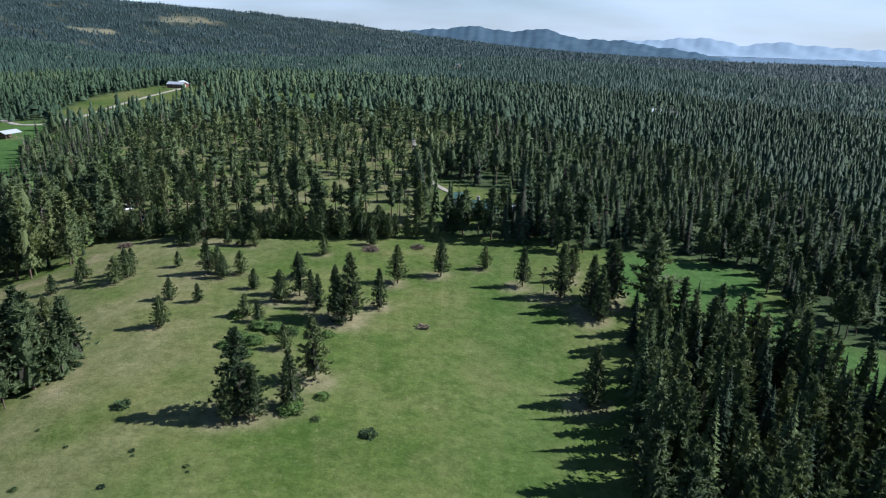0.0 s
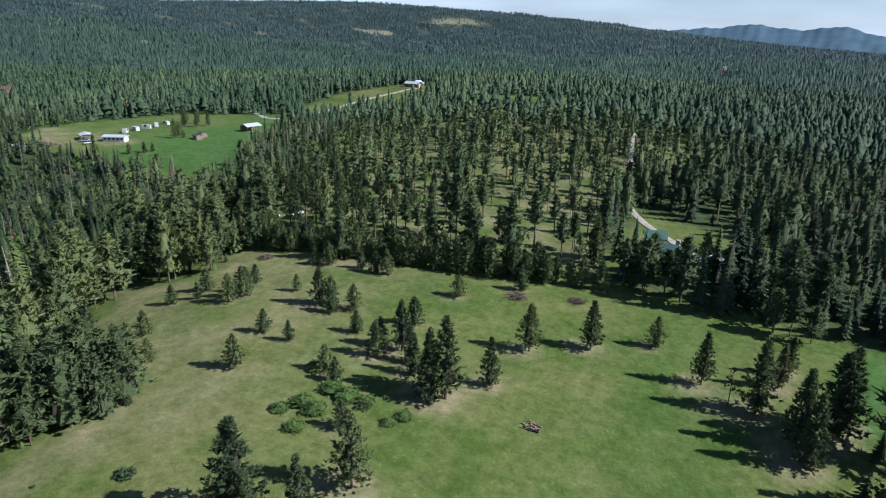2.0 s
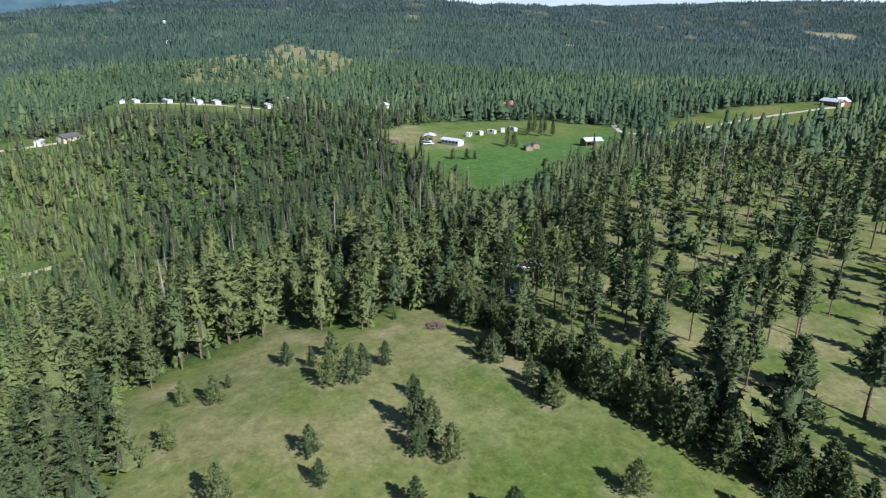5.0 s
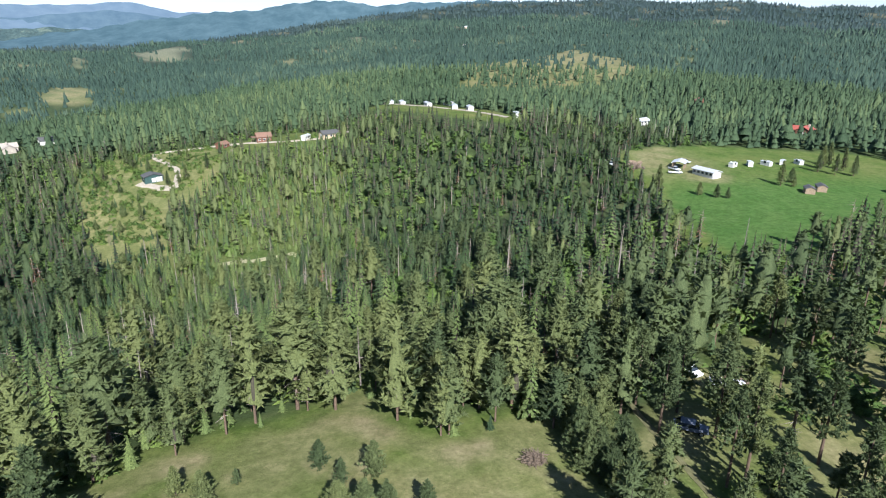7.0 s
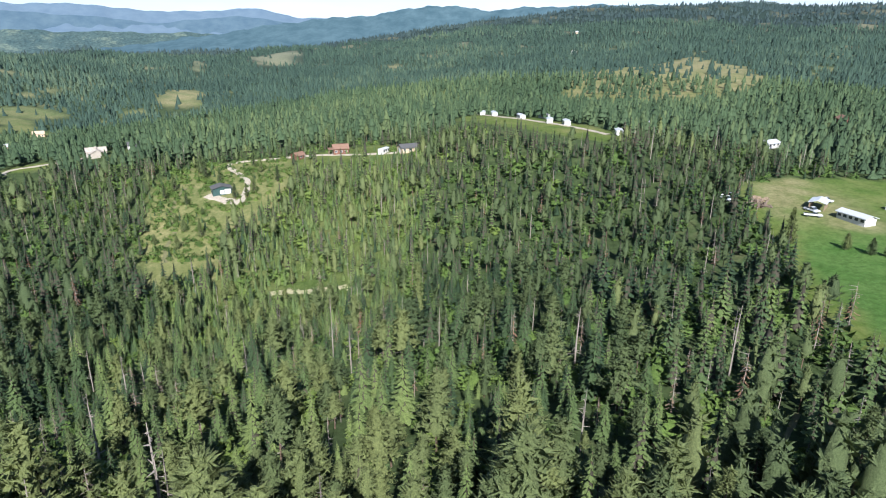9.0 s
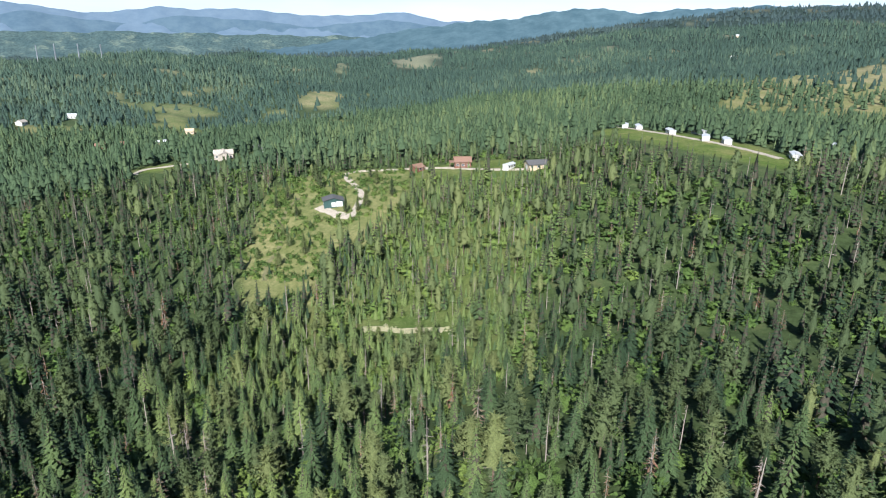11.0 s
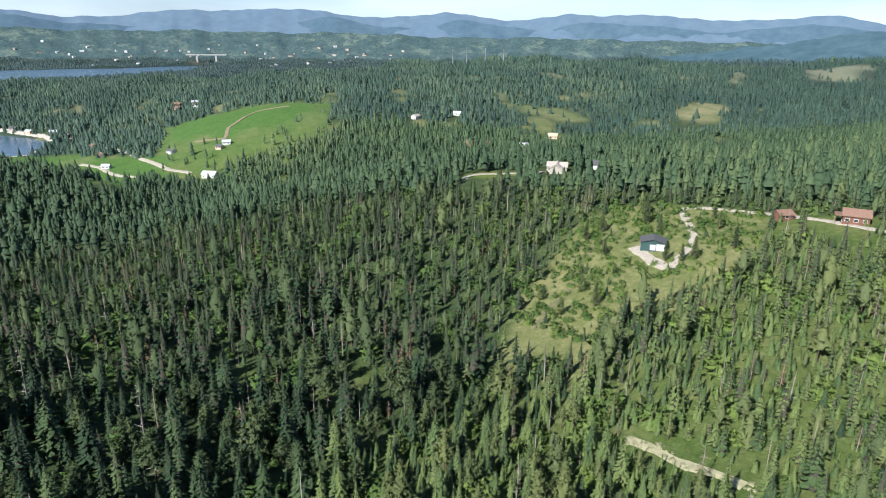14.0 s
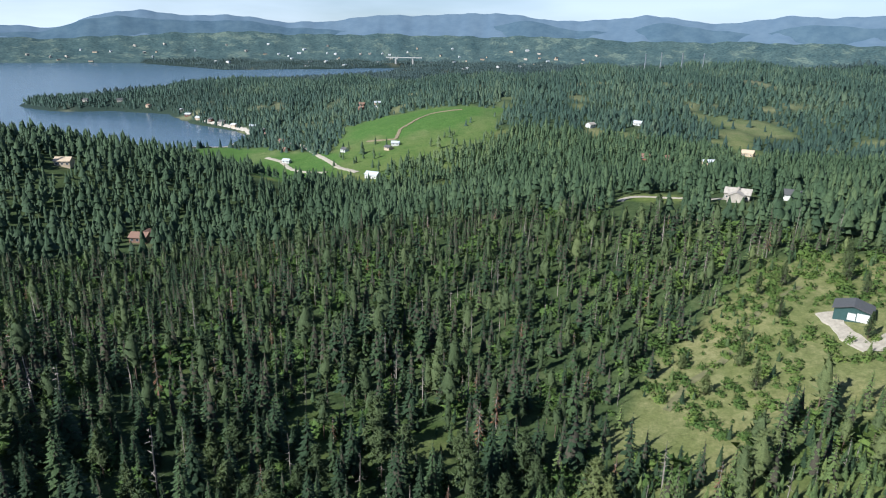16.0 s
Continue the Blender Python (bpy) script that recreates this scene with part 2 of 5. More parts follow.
UPLANDS = [(-1752, 982, 107, 380), (-1987, 199, 101, 380), (-1073, 1805, -38, 400), (-762, 1957, -35, 400), (-288, 2080, -53, 400), (65, 2099, -13, 400), (415, 2059, 16, 400), (-2105, 561, 194, 400), (-1775, 1328, 187, 420), (-2280, -100, 58, 440), (-2345, 237, 145, 440), (-2600, -600, -110, 450), (-2300, -1100, -67, 450), (-2000, -1700, -62, 450), (-1500, -1500, -59, 450), (-1600, -2300, -72, 450), (-2300, -2600, -70, 450), (-3200, -1200, -57, 450), (-3600, -400, -34, 450), (-3100, -2200, -71, 450), (-1700, -3400, -70, 450), (-1100, -1300, -66, 450), (-700, -1700, -97, 450), (-300, -3950, -70, 450)]
HEIGHTS = [(-1000, -3700, -70, 450), (1400, 900, -76, 450), (900, 400, -73, 450), (500, -400, -39, 450), (900, -1300, -58, 450), (2000, 2000, -57, 450), (1500, 2600, -67, 450), (2700, 2400, -64, 450), (2300, 3000, -67, 450), (900, 3300, -67, 450), (0, 3900, -43, 450), (-900, 3800, 84, 450), (-2300, 2600, 158, 450), (-3000, 1500, 163, 450), (-3400, 400, 122, 450), (1161, 2101, -81, 460), (-1681, 1748, 88, 460), (881, 2340, -62, 480), (-1009, 2612, 78, 530), (-382, 2774, 9, 530), (86, 2799, -23, 530), (552, 2745, -10, 530), (-1781, 2388, 82, 550), (-1666, 2849, 227, 630)]
SHORES = [(-952, 3160, 233, 630), (-449, 3269, 125, 630)]
SPOTS = np.array([(x, y, h, r) for r, forms in ((38, TERRACE), (75, SLOPES), (150, VALLEYS)) for x, y, h in forms] + FOOTHILLS + RIDGES + UPLANDS + HEIGHTS + SHORES, float)
LAKE, UPPER_LAKE = -85.0, -60.0


def inside(poly, x, y):
    p = np.array(poly, float)
    res = np.zeros(np.shape(x), bool)
    for (x0, y0), (x1, y1) in zip(p, np.roll(p, -1, 0)):
        if y0 != y1:
            res ^= ((y0 > y) != (y1 > y)) & (x < (x1 - x0) * (y - y0) / (y1 - y0) + x0)
    return res


def edge_distance(poly, x, y):
    """How far inside (positive) or outside (negative) of a polygon the places are."""
    p, d = np.array(poly, float), np.full(np.shape(x), 1e9)
    for a, b in zip(p, np.roll(p, -1, 0)):
        v = b - a
        s = np.clip(((x - a[0]) * v[0] + (y - a[1]) * v[1]) / max(1e-9, v @ v), 0, 1)
        d = np.minimum(d, np.hypot(x - a[0] - s * v[0], y - a[1] - s * v[1]))
    return np.where(inside(poly, x, y), d, -d)


def wavy(x, y, size):
    """Cheap smooth noise from sines, about -1 to 1."""
    x, y = x / size, y / size
    return (np.sin(1.3 * x + 2.1 * y + 1) + np.sin(2.9 * x - 1.7 * y + 4) + np.sin(-4.1 * x + 3.3 * y + 2) * 0.6 + np.sin(5.3 * x + 6.1 * y) * 0.4) / 3


LAKE_SHORE = [(-205, -765), (-262, -752), (-300, -830), (-300, -890), (-240, -1010), (-204, -1190), (-110, -1265), (0, -1290), (70, -1420), (-120, -1750), (-520, -2250), (-1150, -2650),
              (-1400, -3150), (-950, -3000), (-480, -2950), (-90, -3900), (580, -4600), (1500, -4400), (1200, -2500), (500, -1100), (250, -900), (0, -800), (-120, -745)]
FAR_LAKE = [(1700, 3150), (1330, 3300), (1500, 3700), (1850, 4350), (2350, 4100), (2800, 3800), (2400, 3250), (2080, 2860)]


def land(x, y):
    x, y = np.asarray(x, float), np.asarray(y, float)
    top, low = 0.0, 0.0
    for px, py, h, r in SPOTS:
        q = ((x - px) ** 2 + (y - py) ** 2) / r ** 2
        w = np.exp(-q / 2) / r ** 2 + 1e-12 / (1 + q)
        top, low = top + w * h, low + w
    z = top / low
    far = np.clip(np.hypot(x + 150, y - 100) / 1500, 0, 1)
    calm = 1 - 0.75 * np.clip((x + 300) / 600, 0, 1)
    z = z + wavy(x, y, 60) * (0.25 + 4.0 * calm * far ** 1.5) + wavy(x, y, 150) * 14 * calm * far ** 2 + wavy(x, y, 14) * 0.12
    for shore, level in ((LAKE_SHORE, LAKE), (FAR_LAKE, UPPER_LAKE)):
        d = edge_distance(shore, x, y)
        bed = level - np.clip(d * 0.08, -1e9, 8)
        z = np.where(d > 0, np.minimum(z, bed), z)
        rise = level + 1 - d * np.where(d < 0, 0.55, 0)
        z = np.where((d <= 0) & (d > -160), np.clip(z, level + 1, np.maximum(rise, level + 1)), z)
    return np.where(z < LAKE - 1, np.where(edge_distance(LAKE_SHORE, x, y) > 0, z, LAKE + 1.2), z)


# ---- the plan: clearings ----
MEADOW = [(20, -40), (-35, -40), (-58, 40), (-60, 79), (-58, 90), (-66, 97), (-78, 96), (-85, 104), (-89, 113), (-91, 120), (-95, 125), (-102, 129), (-92, 133), (-81, 140), (-85, 148), (-86, 157), (-68, 158), (-44, 158), (-28, 163), (-9, 167), (9, 168), (26, 165), (46, 157),
          (63, 150), (82, 137), (73, 129), (45, 129), (43, 120), (36, 105), (29, 89), (25, 67), (20, 30)]
SIDE_FIELD = [(40, 131), (46, 157), (56, 160), (68, 159), (85, 150), (78, 137), (79, 123), (87, 112), (98, 98), (110, 84), (84, 76), (78, 92), (74, 108), (70, 122), (58, 127)]
FARM_FIELD = [(-214, 236), (-194, 233), (-159, 229), (-160, 252), (-172, 270), (-195, 330), (-225, 385), (-290, 362), (-309, 300), (-296, 252), (-266, 246), (-236, 243)]
HILL_PASTURE = [(-219, 398), (-203, 440), (-182, 465), (-178, 530), (-215, 530), (-238, 470), (-238, 415)]
SHOP_CLEARING = [(-283, 12), (-300, 0), (-322, -6), (-346, -18), (-367, -24), (-388, -16), (-404, 10), (-404, 36), (-374, 50), (-340, 42), (-326, 27), (-290, 40), (-281, 30)]
RIDGE_LAWN = [(-378, -120), (-385, -104), (-402, -98), (-412, -110), (-395, -124)]
GLADE = [(-190, -6), (-206, -24), (-224, -8), (-242, 2), (-228, 14), (-204, 4)]
GLADE_EAST = [(-165, -45), (-178, -60), (-186, -50), (-172, -38)]
LAKE_FIELD = [(-205, -752), (-262, -745), (-292, -690), (-358, -590), (-350, -515), (-313, -530), (-280, -570), (-232, -640)]
HILL_FIELD = [(-408, -740), (-500, -700), (-592, -606), (-562, -572), (-480, -548), (-425, -556), (-392, -640)]
FARMSTEAD = [(-345, -510), (-362, -590), (-395, -640), (-425, -556), (-415, -520), (-380, -500)]
LOW_FIELD = [(-235, -352), (-262, -345), (-300, -415), (-280, -435), (-255, -400)]
EAST_FIELDS = [(-730, -327), (-715, -340), (-790, -430), (-835, -492), (-865, -470), (-885, -390), (-850, -385), (-800, -400)]
FAR_FIELD = [(-1570, -395), (-1565, -268), (-1415, -262), (-1395, -310)]
HOME_ROW = [(-512, 140), (-470, 132), (-430, 160), (-392, 184), (-366, 210), (-385, 226), (-430, 212), (-485, 175)]
HOUSE_YARD = [(-2, 182), (4, 236), (-6, 250), (20, 230), (44, 222), (40, 206), (34, 186), (12, 178)]
BALD_HILL = [(-790, 240), (-880, 268), (-905, 330), (-980, 390), (-1090, 470), (-980, 500), (-800, 470), (-735, 425), (-700, 370), (-690, 305), (-715, 258)]
WASH = [(-254, 71), (-260, 71), (-262, 90), (-260, 102), (-254, 102), (-255, 88)]
LOW_BALD = [(-985, -325), (-1010, -276), (-900, -225), (-890, -281)]
CUT_SLOPE = [(-1054, 2490), (-1036, 2691), (-918, 2803), (-858, 2612), (-944, 2497)]
DRY_SPUR = [(-1175, 2145), (-1125, 2250), (-1030, 2250), (-1030, 2160), (-1098, 2120)]
HILL_TOP = [(-470, 3180), (-400, 3290), (-230, 3330), (-190, 3230), (-330, 3020)]
HILL_MEADOW = [(-137, 478), (-88, 512), (-55, 520), (-55, 476), (-83, 472)]
SMALL_CUTS = [(1110, 2130), (1029, 1879), (836, 1534), (852, 1645)]
FAR_SQUARE = [(-1385, -455), (-1390, -425), (-1265, -375), (-1255, -400)]
STAND = [(-80, 166), (-25, 170), (-2, 175), (-6, 250), (30, 330), (0, 420), (-100, 440), (-150, 330), (-130, 250), (-110, 200)]
YOUNG_WOOD = [(-205, 36), (-262, 30), (-284, 44), (-330, 46), (-372, 56), (-384, 90), (-380, 122), (-300, 128), (-205, 122)]
RIDGE_OPEN = [(-365, 20), (-400, 30), (-420, 90), (-395, 120), (-360, 100), (-380, 60)]
EAST_GAP = [(56, 26), (112, 26), (92, 84), (80, 104), (74, 116), (60, 127), (47, 124), (52, 108), (60, 85)]
GRASSY = [MEADOW, FARM_FIELD, HILL_PASTURE, SHOP_CLEARING, RIDGE_LAWN, LAKE_FIELD, HILL_FIELD, FARMSTEAD, LOW_FIELD, EAST_FIELDS, FAR_FIELD, HOME_ROW, HOUSE_YARD, SIDE_FIELD, HILL_MEADOW, FAR_SQUARE]
LUSH = [SIDE_FIELD, FARM_FIELD, LAKE_FIELD, HILL_FIELD]
DRY = [BALD_HILL, LOW_BALD, CUT_SLOPE, DRY_SPUR, HILL_TOP, SMALL_CUTS]
HOMES = [(-352, 18, 14), (15, 192, 9), (11, 209, 8), (-212, 326, 12), (-246, 266, 20), (-343, 375, 9), (-377, 293, 8), (-200, 519, 18), (-401, 64, 8), (-389, 106, 8), (-397, 93, 6),
         (-426, -90, 11), (-443, -78, 6), (-164, -210, 9), (-124, -314, 9), (-362, -449, 12), (-91, 188, 3.5), (-80, 176, 3), (-718, -330, 10), (-694, -472, 9), (200, 572, 8), (214, 566, 7), (-487, -892, 10), (-506, -870, 9), (-627, -473, 8), (-601, -349, 8), (-634, -304, 7), (778, 1314, 14), (815, 1330, 12), (55, 1322, 10), (-265, 1347, 10), (-501, 395, 8), (-491, 387, 7)]


# pines that stand free on the meadow: (x, y, height)
WEST_PINES = [(-49, 107, 5.8), (-46, 118, 3.8), (-52, 119, 4.4), (-37, 126, 4.4), (-57, 137, 3.6), (-68, 138, 4.2), (-67, 128, 5.8), (-66, 131, 6.3), (-67, 133.5, 5.3), (-75, 128, 3.5), (-79, 125, 4.1), (-76, 132, 4.9), (-73, 112, 4.8), (-76, 108, 4.1), (-77, 115, 2.3), (-64, 104, 4.2), (-62, 152, 3.7), (-59, 153, 5.6)]
NORTH_PINES = [(-49, 133, 8.0), (-47, 134, 6.0), (-45, 131, 5.2), (-42, 134, 5.4), (-31, 124, 5.4), (-29, 134, 5.6), (-47, 153, 5.0), (-51, 154, 4.5), (-44, 153, 5.8), (-26, 150, 4.8), (-15, 160, 5.2), (3, 141, 9.3), (-7, 135, 9.0), (14, 147, 5.8)]
ISLAND_PINES = [(-27, 124, 9.3), (-30, 120, 6.6), (-24, 121, 7.0), (-22, 118, 7.4), (-18, 115, 10.6), (-15, 114, 13.6), (-17, 112, 9.5), (-10, 121, 8.6), (-27, 80, 13.0), (-24.5, 78.5, 8.4), (-28, 77.5, 7.0), (-20, 82, 9.4), (-18, 90, 10.8), (-25, 100, 4.4), (-35, 112, 4.6), (-32, 110, 4.2)]
EAST_PINES = [(22, 137, 9.5), (30, 132, 12.3), (34, 141, 8.0), (35, 125, 12.7), (40, 129, 14.2), (36, 121, 11.5), (42, 133, 13.3), (36, 146, 7.0), (27, 89, 10.4), (26, 132, 7.2)]


VIEW = np.array((-105.0, 120.0))          # about the middle of the meadow and the valley
DEEP = {id(FARM_FIELD): 0.07, id(HILL_PASTURE): 0.16, id(SHOP_CLEARING): 0.11, id(RIDGE_LAWN): 0.13, id(LAKE_FIELD): 0.27, id(HILL_FIELD): 0.2, id(FARMSTEAD): 0.2,
        id(LOW_FIELD): 0.10, id(EAST_FIELDS): 0.10, id(FAR_FIELD): 0.10, id(HOME_ROW): 0.14, id(HOUSE_YARD): 0.0, id(BALD_HILL): 0.2, id(LOW_BALD): 0.12, id(HILL_MEADOW): 0.12, id(FAR_SQUARE): 0.08, id(CUT_SLOPE): 0.02, id(SMALL_CUTS): 0.04, id(WASH): 0.03}


def glades(x, y):
    """Small grassy gaps in the woods further off."""
    far = np.clip((np.hypot(x - VIEW[0], y - VIEW[1]) - 380) / 300, 0, 1)
    return np.clip((wavy(x, y, 71) + wavy(x + 500, y - 90, 26) * 0.8 - 0.60) * 6, 0, 1) * far


def openness(x, y):
    """1 in a clearing, 0 in closed forest. Clearings reach on behind the trees that hide their near edge."""
    o = (glades(x, y) > 0.5) * 1.0
    away = np.clip((np.hypot(x - VIEW[0], y - VIEW[1]) - 450) / 300, 0, 1)
    ruffle = wavy(x, y, 9) * 2.2 + away * (wavy(x, y, 33) * 16 + wavy(x, y, 14) * 7)
    for poly in GRASSY + DRY + [WASH, EAST_GAP]:
        p = np.array(poly)
        near = (x > p[:, 0].min() - 99) & (x < p[:, 0].max() + 99) & (y > p[:, 1].min() - 99) & (y < p[:, 1].max() + 99)
        if near.any():
            deep = DEEP.get(id(poly), 0.0)
            for k in np.linspace(0, deep * 0.7, 7 if deep else 1):
                qx, qy = VIEW[0] + (x[near] - VIEW[0]) / (1 - k), VIEW[1] + (y[near] - VIEW[1]) / (1 - k)
                o[near] = np.maximum(o[near], edge_distance(poly, qx, qy) + ruffle[near] > 0)
    for hx, hy, r in HOMES:
        for k in (0, 0.03, 0.06):
            o = np.maximum(o, np.hypot(VIEW[0] + (x - VIEW[0]) / (1 - k) - hx, VIEW[1] + (y - VIEW[1]) / (1 - k) - hy) < r)
    return o


def ground_mesh():
    radii = [0.0]
    while radii[-1] < 4880:
        r = radii[-1]
        radii.append(r + 2.6 + max(0, r - 160) * 0.021)
    radii, turns = np.array(radii[1:]), 432
    a = np.linspace(0, 2 * np.pi, turns, endpoint=False)
    x = np.concatenate([[-110], (-110 + radii[:, None] * np.cos(a)).ravel()])
    y = np.concatenate([[110], (110 + radii[:, None] * np.sin(a)).ravel()])
    z = land(x, y)
    ring, k = np.arange(len(radii) - 1)[:, None] * turns + 1, np.arange(turns)
    nxt = (k + 1) % turns
    quads = np.stack([ring + k, ring + turns + k, ring + turns + nxt, ring + nxt], -1).reshape(-1, 4)
    fan = np.stack([np.zeros(turns, int), 1 + k, 1 + nxt], -1)
    me = bpy.data.meshes.new("ground")
    me.from_pydata(np.stack([x, y, z], -1).tolist(), [], fan.tolist() + quads.tolist())
    cover = np.zeros((len(x), 4), np.float32)
    away = np.clip((np.hypot(x + 105, y - 120) - 450) / 300, 0, 1)
    soft = lambda poly: np.clip((edge_distance(poly, x, y) + away * (wavy(x, y, 33) * 16 + wavy(x, y, 14) * 7)) / (5 + 12 * away) + 0.5 + wavy(x, y, 7) * 0.4, 0, 1)
    for poly in GRASSY:
        cover[:, 0] = np.maximum(cover[:, 0], soft(poly))
    # the clearings' grass runs on to where their near edge is hidden by trees
    for poly, channel, share in ((SHOP_CLEARING, 0, 1.0), (SHOP_CLEARING, 2, 0.3), (FARM_FIELD, 0, 1.0), (HILL_PASTURE, 0, 1.0), (LAKE_FIELD, 1, 1.0), (HILL_FIELD, 0, 1.0), (HILL_FIELD, 1, 0.5), (FARMSTEAD, 0, 1.0), (BALD_HILL, 0, 1.0), (BALD_HILL, 2, 0.3)):
        for k in np.linspace(0, DEEP[id(poly)], 5):
            d = edge_distance(poly, VIEW[0] + (x - VIEW[0]) / (1 - k), VIEW[1] + (y - VIEW[1]) / (1 - k))
            cover[:, channel] = np.maximum(cover[:, channel], share * np.clip(d / 5 + 0.5 + wavy(x, y, 7) * 0.4, 0, 1))
    cover[:, 0] = np.maximum(cover[:, 0], np.clip((edge_distance(MEADOW, x, y) + 9) / 6 + wavy(x, y, 7) * 0.4, 0, 1))
    cover[:, 0] = np.maximum(cover[:, 0], 0.95 * soft(STAND))
    cover[:, 2] = np.maximum(cover[:, 2], 0.45 * soft(STAND) * np.clip(0.55 + wavy(x, y, 10), 0, 1))
    cover[:, 0] = np.maximum(cover[:, 0], 0.45 * np.maximum(soft(GLADE), soft(GLADE_EAST)))
    cover[:, 0] = np.maximum(cover[:, 0], 0.7 * np.maximum(soft(RIDGE_OPEN), 0.8 * soft(YOUNG_WOOD)))
    gap = glades(x, y)
    cover[:, 0] = np.maximum(cover[:, 0], 0.8 * gap * np.clip((2300 - np.hypot(x - VIEW[0], y - VIEW[1])) / 900, 0.25, 1))
    cover[:, 2] = np.maximum(cover[:, 2], 0.22 * gap * (wavy(x, y, 130) > -0.1))
    for poly in LUSH:
        cover[:, 1] = np.maximum(cover[:, 1], soft(poly))
    cover[:, 1] = np.maximum(cover[:, 1], 0.3 * soft(MEADOW) * np.clip(1 - np.abs(x - 14 - (y - 70) * 0.05) / 16, 0, 1))
    for tx, ty, th in WEST_PINES + NORTH_PINES + ISLAND_PINES + EAST_PINES:
        cover[:, 2] = np.maximum(cover[:, 2], 0.75 * np.clip((1.5 + th * 0.3 + wavy(x, y, 3) * 1.2 - np.hypot(x - tx + 1, y - ty + 0.5)) / 2.5, 0, 1))
    cover[:, 2] = np.maximum(cover[:, 2], 0.85 * np.clip(1 - np.abs(edge_distance(MEADOW, x, y) - 3) / 6, 0, 1) * (x < -45) * np.clip(0.45 + wavy(x, y, 8), 0, 1))
    cover[:, 2] = np.maximum(cover[:, 2], 0.36 * soft(MEADOW) * np.clip((-22 - x) / 30, 0, 1) * np.clip(0.6 + wavy(x, y, 11), 0, 1))
    cover[:, 2] = np.maximum(cover[:, 2], 0.4 * soft(SHOP_CLEARING) * np.clip(0.2 + wavy(x, y, 9), 0, 1))
    for poly in DRY:
        cover[:, 2] = np.maximum(cover[:, 2], soft(poly) * np.clip(0.4 + 0.7 * wavy(x, y, 17), 0.05, 0.65))
        cover[:, 0] = np.maximum(cover[:, 0], soft(poly))
    cover[:, 2] = np.maximum(cover[:, 2], 0.55 * soft(FARM_FIELD) * np.clip((-242 - x) / 18, 0, 1) * np.clip((285 - y) / 15, 0, 1) * np.clip(0.8 + wavy(x, y, 9), 0, 1))
    cover[:, 1] *= 1 - 0.7 * soft(FARM_FIELD) * np.clip((-225 - x) / 25, 0, 1)
    for hx, hy, r in HOMES:
        cover[:, 2] = np.maximum(cover[:, 2], 0.45 * np.clip((r * 0.6 + wavy(x, y, 5) * 2 - np.hypot(x - hx, y - hy)) / 5, 0, 1))
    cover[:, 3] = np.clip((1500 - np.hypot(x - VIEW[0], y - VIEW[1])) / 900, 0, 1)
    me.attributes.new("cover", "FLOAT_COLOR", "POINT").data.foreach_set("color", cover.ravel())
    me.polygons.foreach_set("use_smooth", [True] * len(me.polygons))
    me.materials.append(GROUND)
    return tagged(new("ground", me), "rolling ground of meadow grass, fields and forest floor", "ground", kind="structure")


ground_mesh()


def lake(name, shore, level, label):
    bm = bmesh.new()
    vs = [bm.verts.new((x, y, level)) for x, y in shore]
    f = bm.faces.new(vs)
    if f.normal.z < 0 or f.calc_area() < 0:
        f.normal_flip()
    bm.normal_update()
    for f in bm.faces:
        if f.normal.z < 0:
            f.normal_flip()
    bmesh.ops.triangulate(bm, faces=bm.faces[:])
    me = bpy.data.meshes.new(name)
    bm.to_mesh(me)
    me.materials.append(WATER)
    return tagged(new(name, me), label, "lake", kind="structure")


lake("water", LAKE_SHORE, LAKE, "blue lake with a narrow bay between wooded shores")
lake("water", FAR_LAKE, UPPER_LAKE, "pale strip of far lake below the hills")


def mountains(name, profile, radius, depth, foot, mat, label, rough=0.05):
    """A range of hills far off: profile of (bearing, height angle) in degrees, seen from above the valley."""
    b = np.array([p[0] for p in profile], float)
    e = np.array([p[1] for p in profile], float)
    b, e = b[np.argsort(b)], e[np.argsort(b)]
    t = np.linspace(b[0], b[-1], 520)
    up = np.interp(t, b, e) + rough * (np.sin(t * 1.1 + 2) + np.sin(t * 3.1) + 0.7 * np.sin(t * 7.7 + 1) - np.abs(np.sin(t * 0.9 + 1)))
    k = np.ones(5) / 5
    up = np.convolve(np.pad(up, 2, "edge"), k, "valid")
    verts, faces, rows = [], [], 9

    def flank(deg, u, top):
        return foot + (top - foot) * (1 - u) ** 1.25 + math.sin(deg * 2.3 + u * 5) * 7 * u * (1 - u) * 2 + math.sin(deg * 5.9 - u * 9) * 3 * u * (1 - u) * 2

    for i, (deg, ang) in enumerate(zip(t, up)):
        c, s = -math.sin(radians(deg)), math.cos(radians(deg))
        top = 53 + radius * math.tan(radians(ang))
        for j in range(rows):
            u = j / (rows - 1)
            r = radius - depth * u
            z = flank(deg, u, top)
            verts.append((-100 + c * r, 100 + s * r, z))
        if i:
            for j in range(rows - 1):
                a, d = (i - 1) * rows + j, i * rows + j
                faces.append((a, d, d + 1, a + 1))
    me = bpy.data.meshes.new(name)
    me.from_pydata(verts, [], faces)
    me.polygons.foreach_set("use_smooth", [True] * len(faces))
    me.materials.append(mat)
    tagged(new(name, me), label, "mountain range", kind="structure")
    return lambda deg, u: flank(deg, u, 53 + radius * math.tan(radians(float(np.interp(deg, t, up)))))


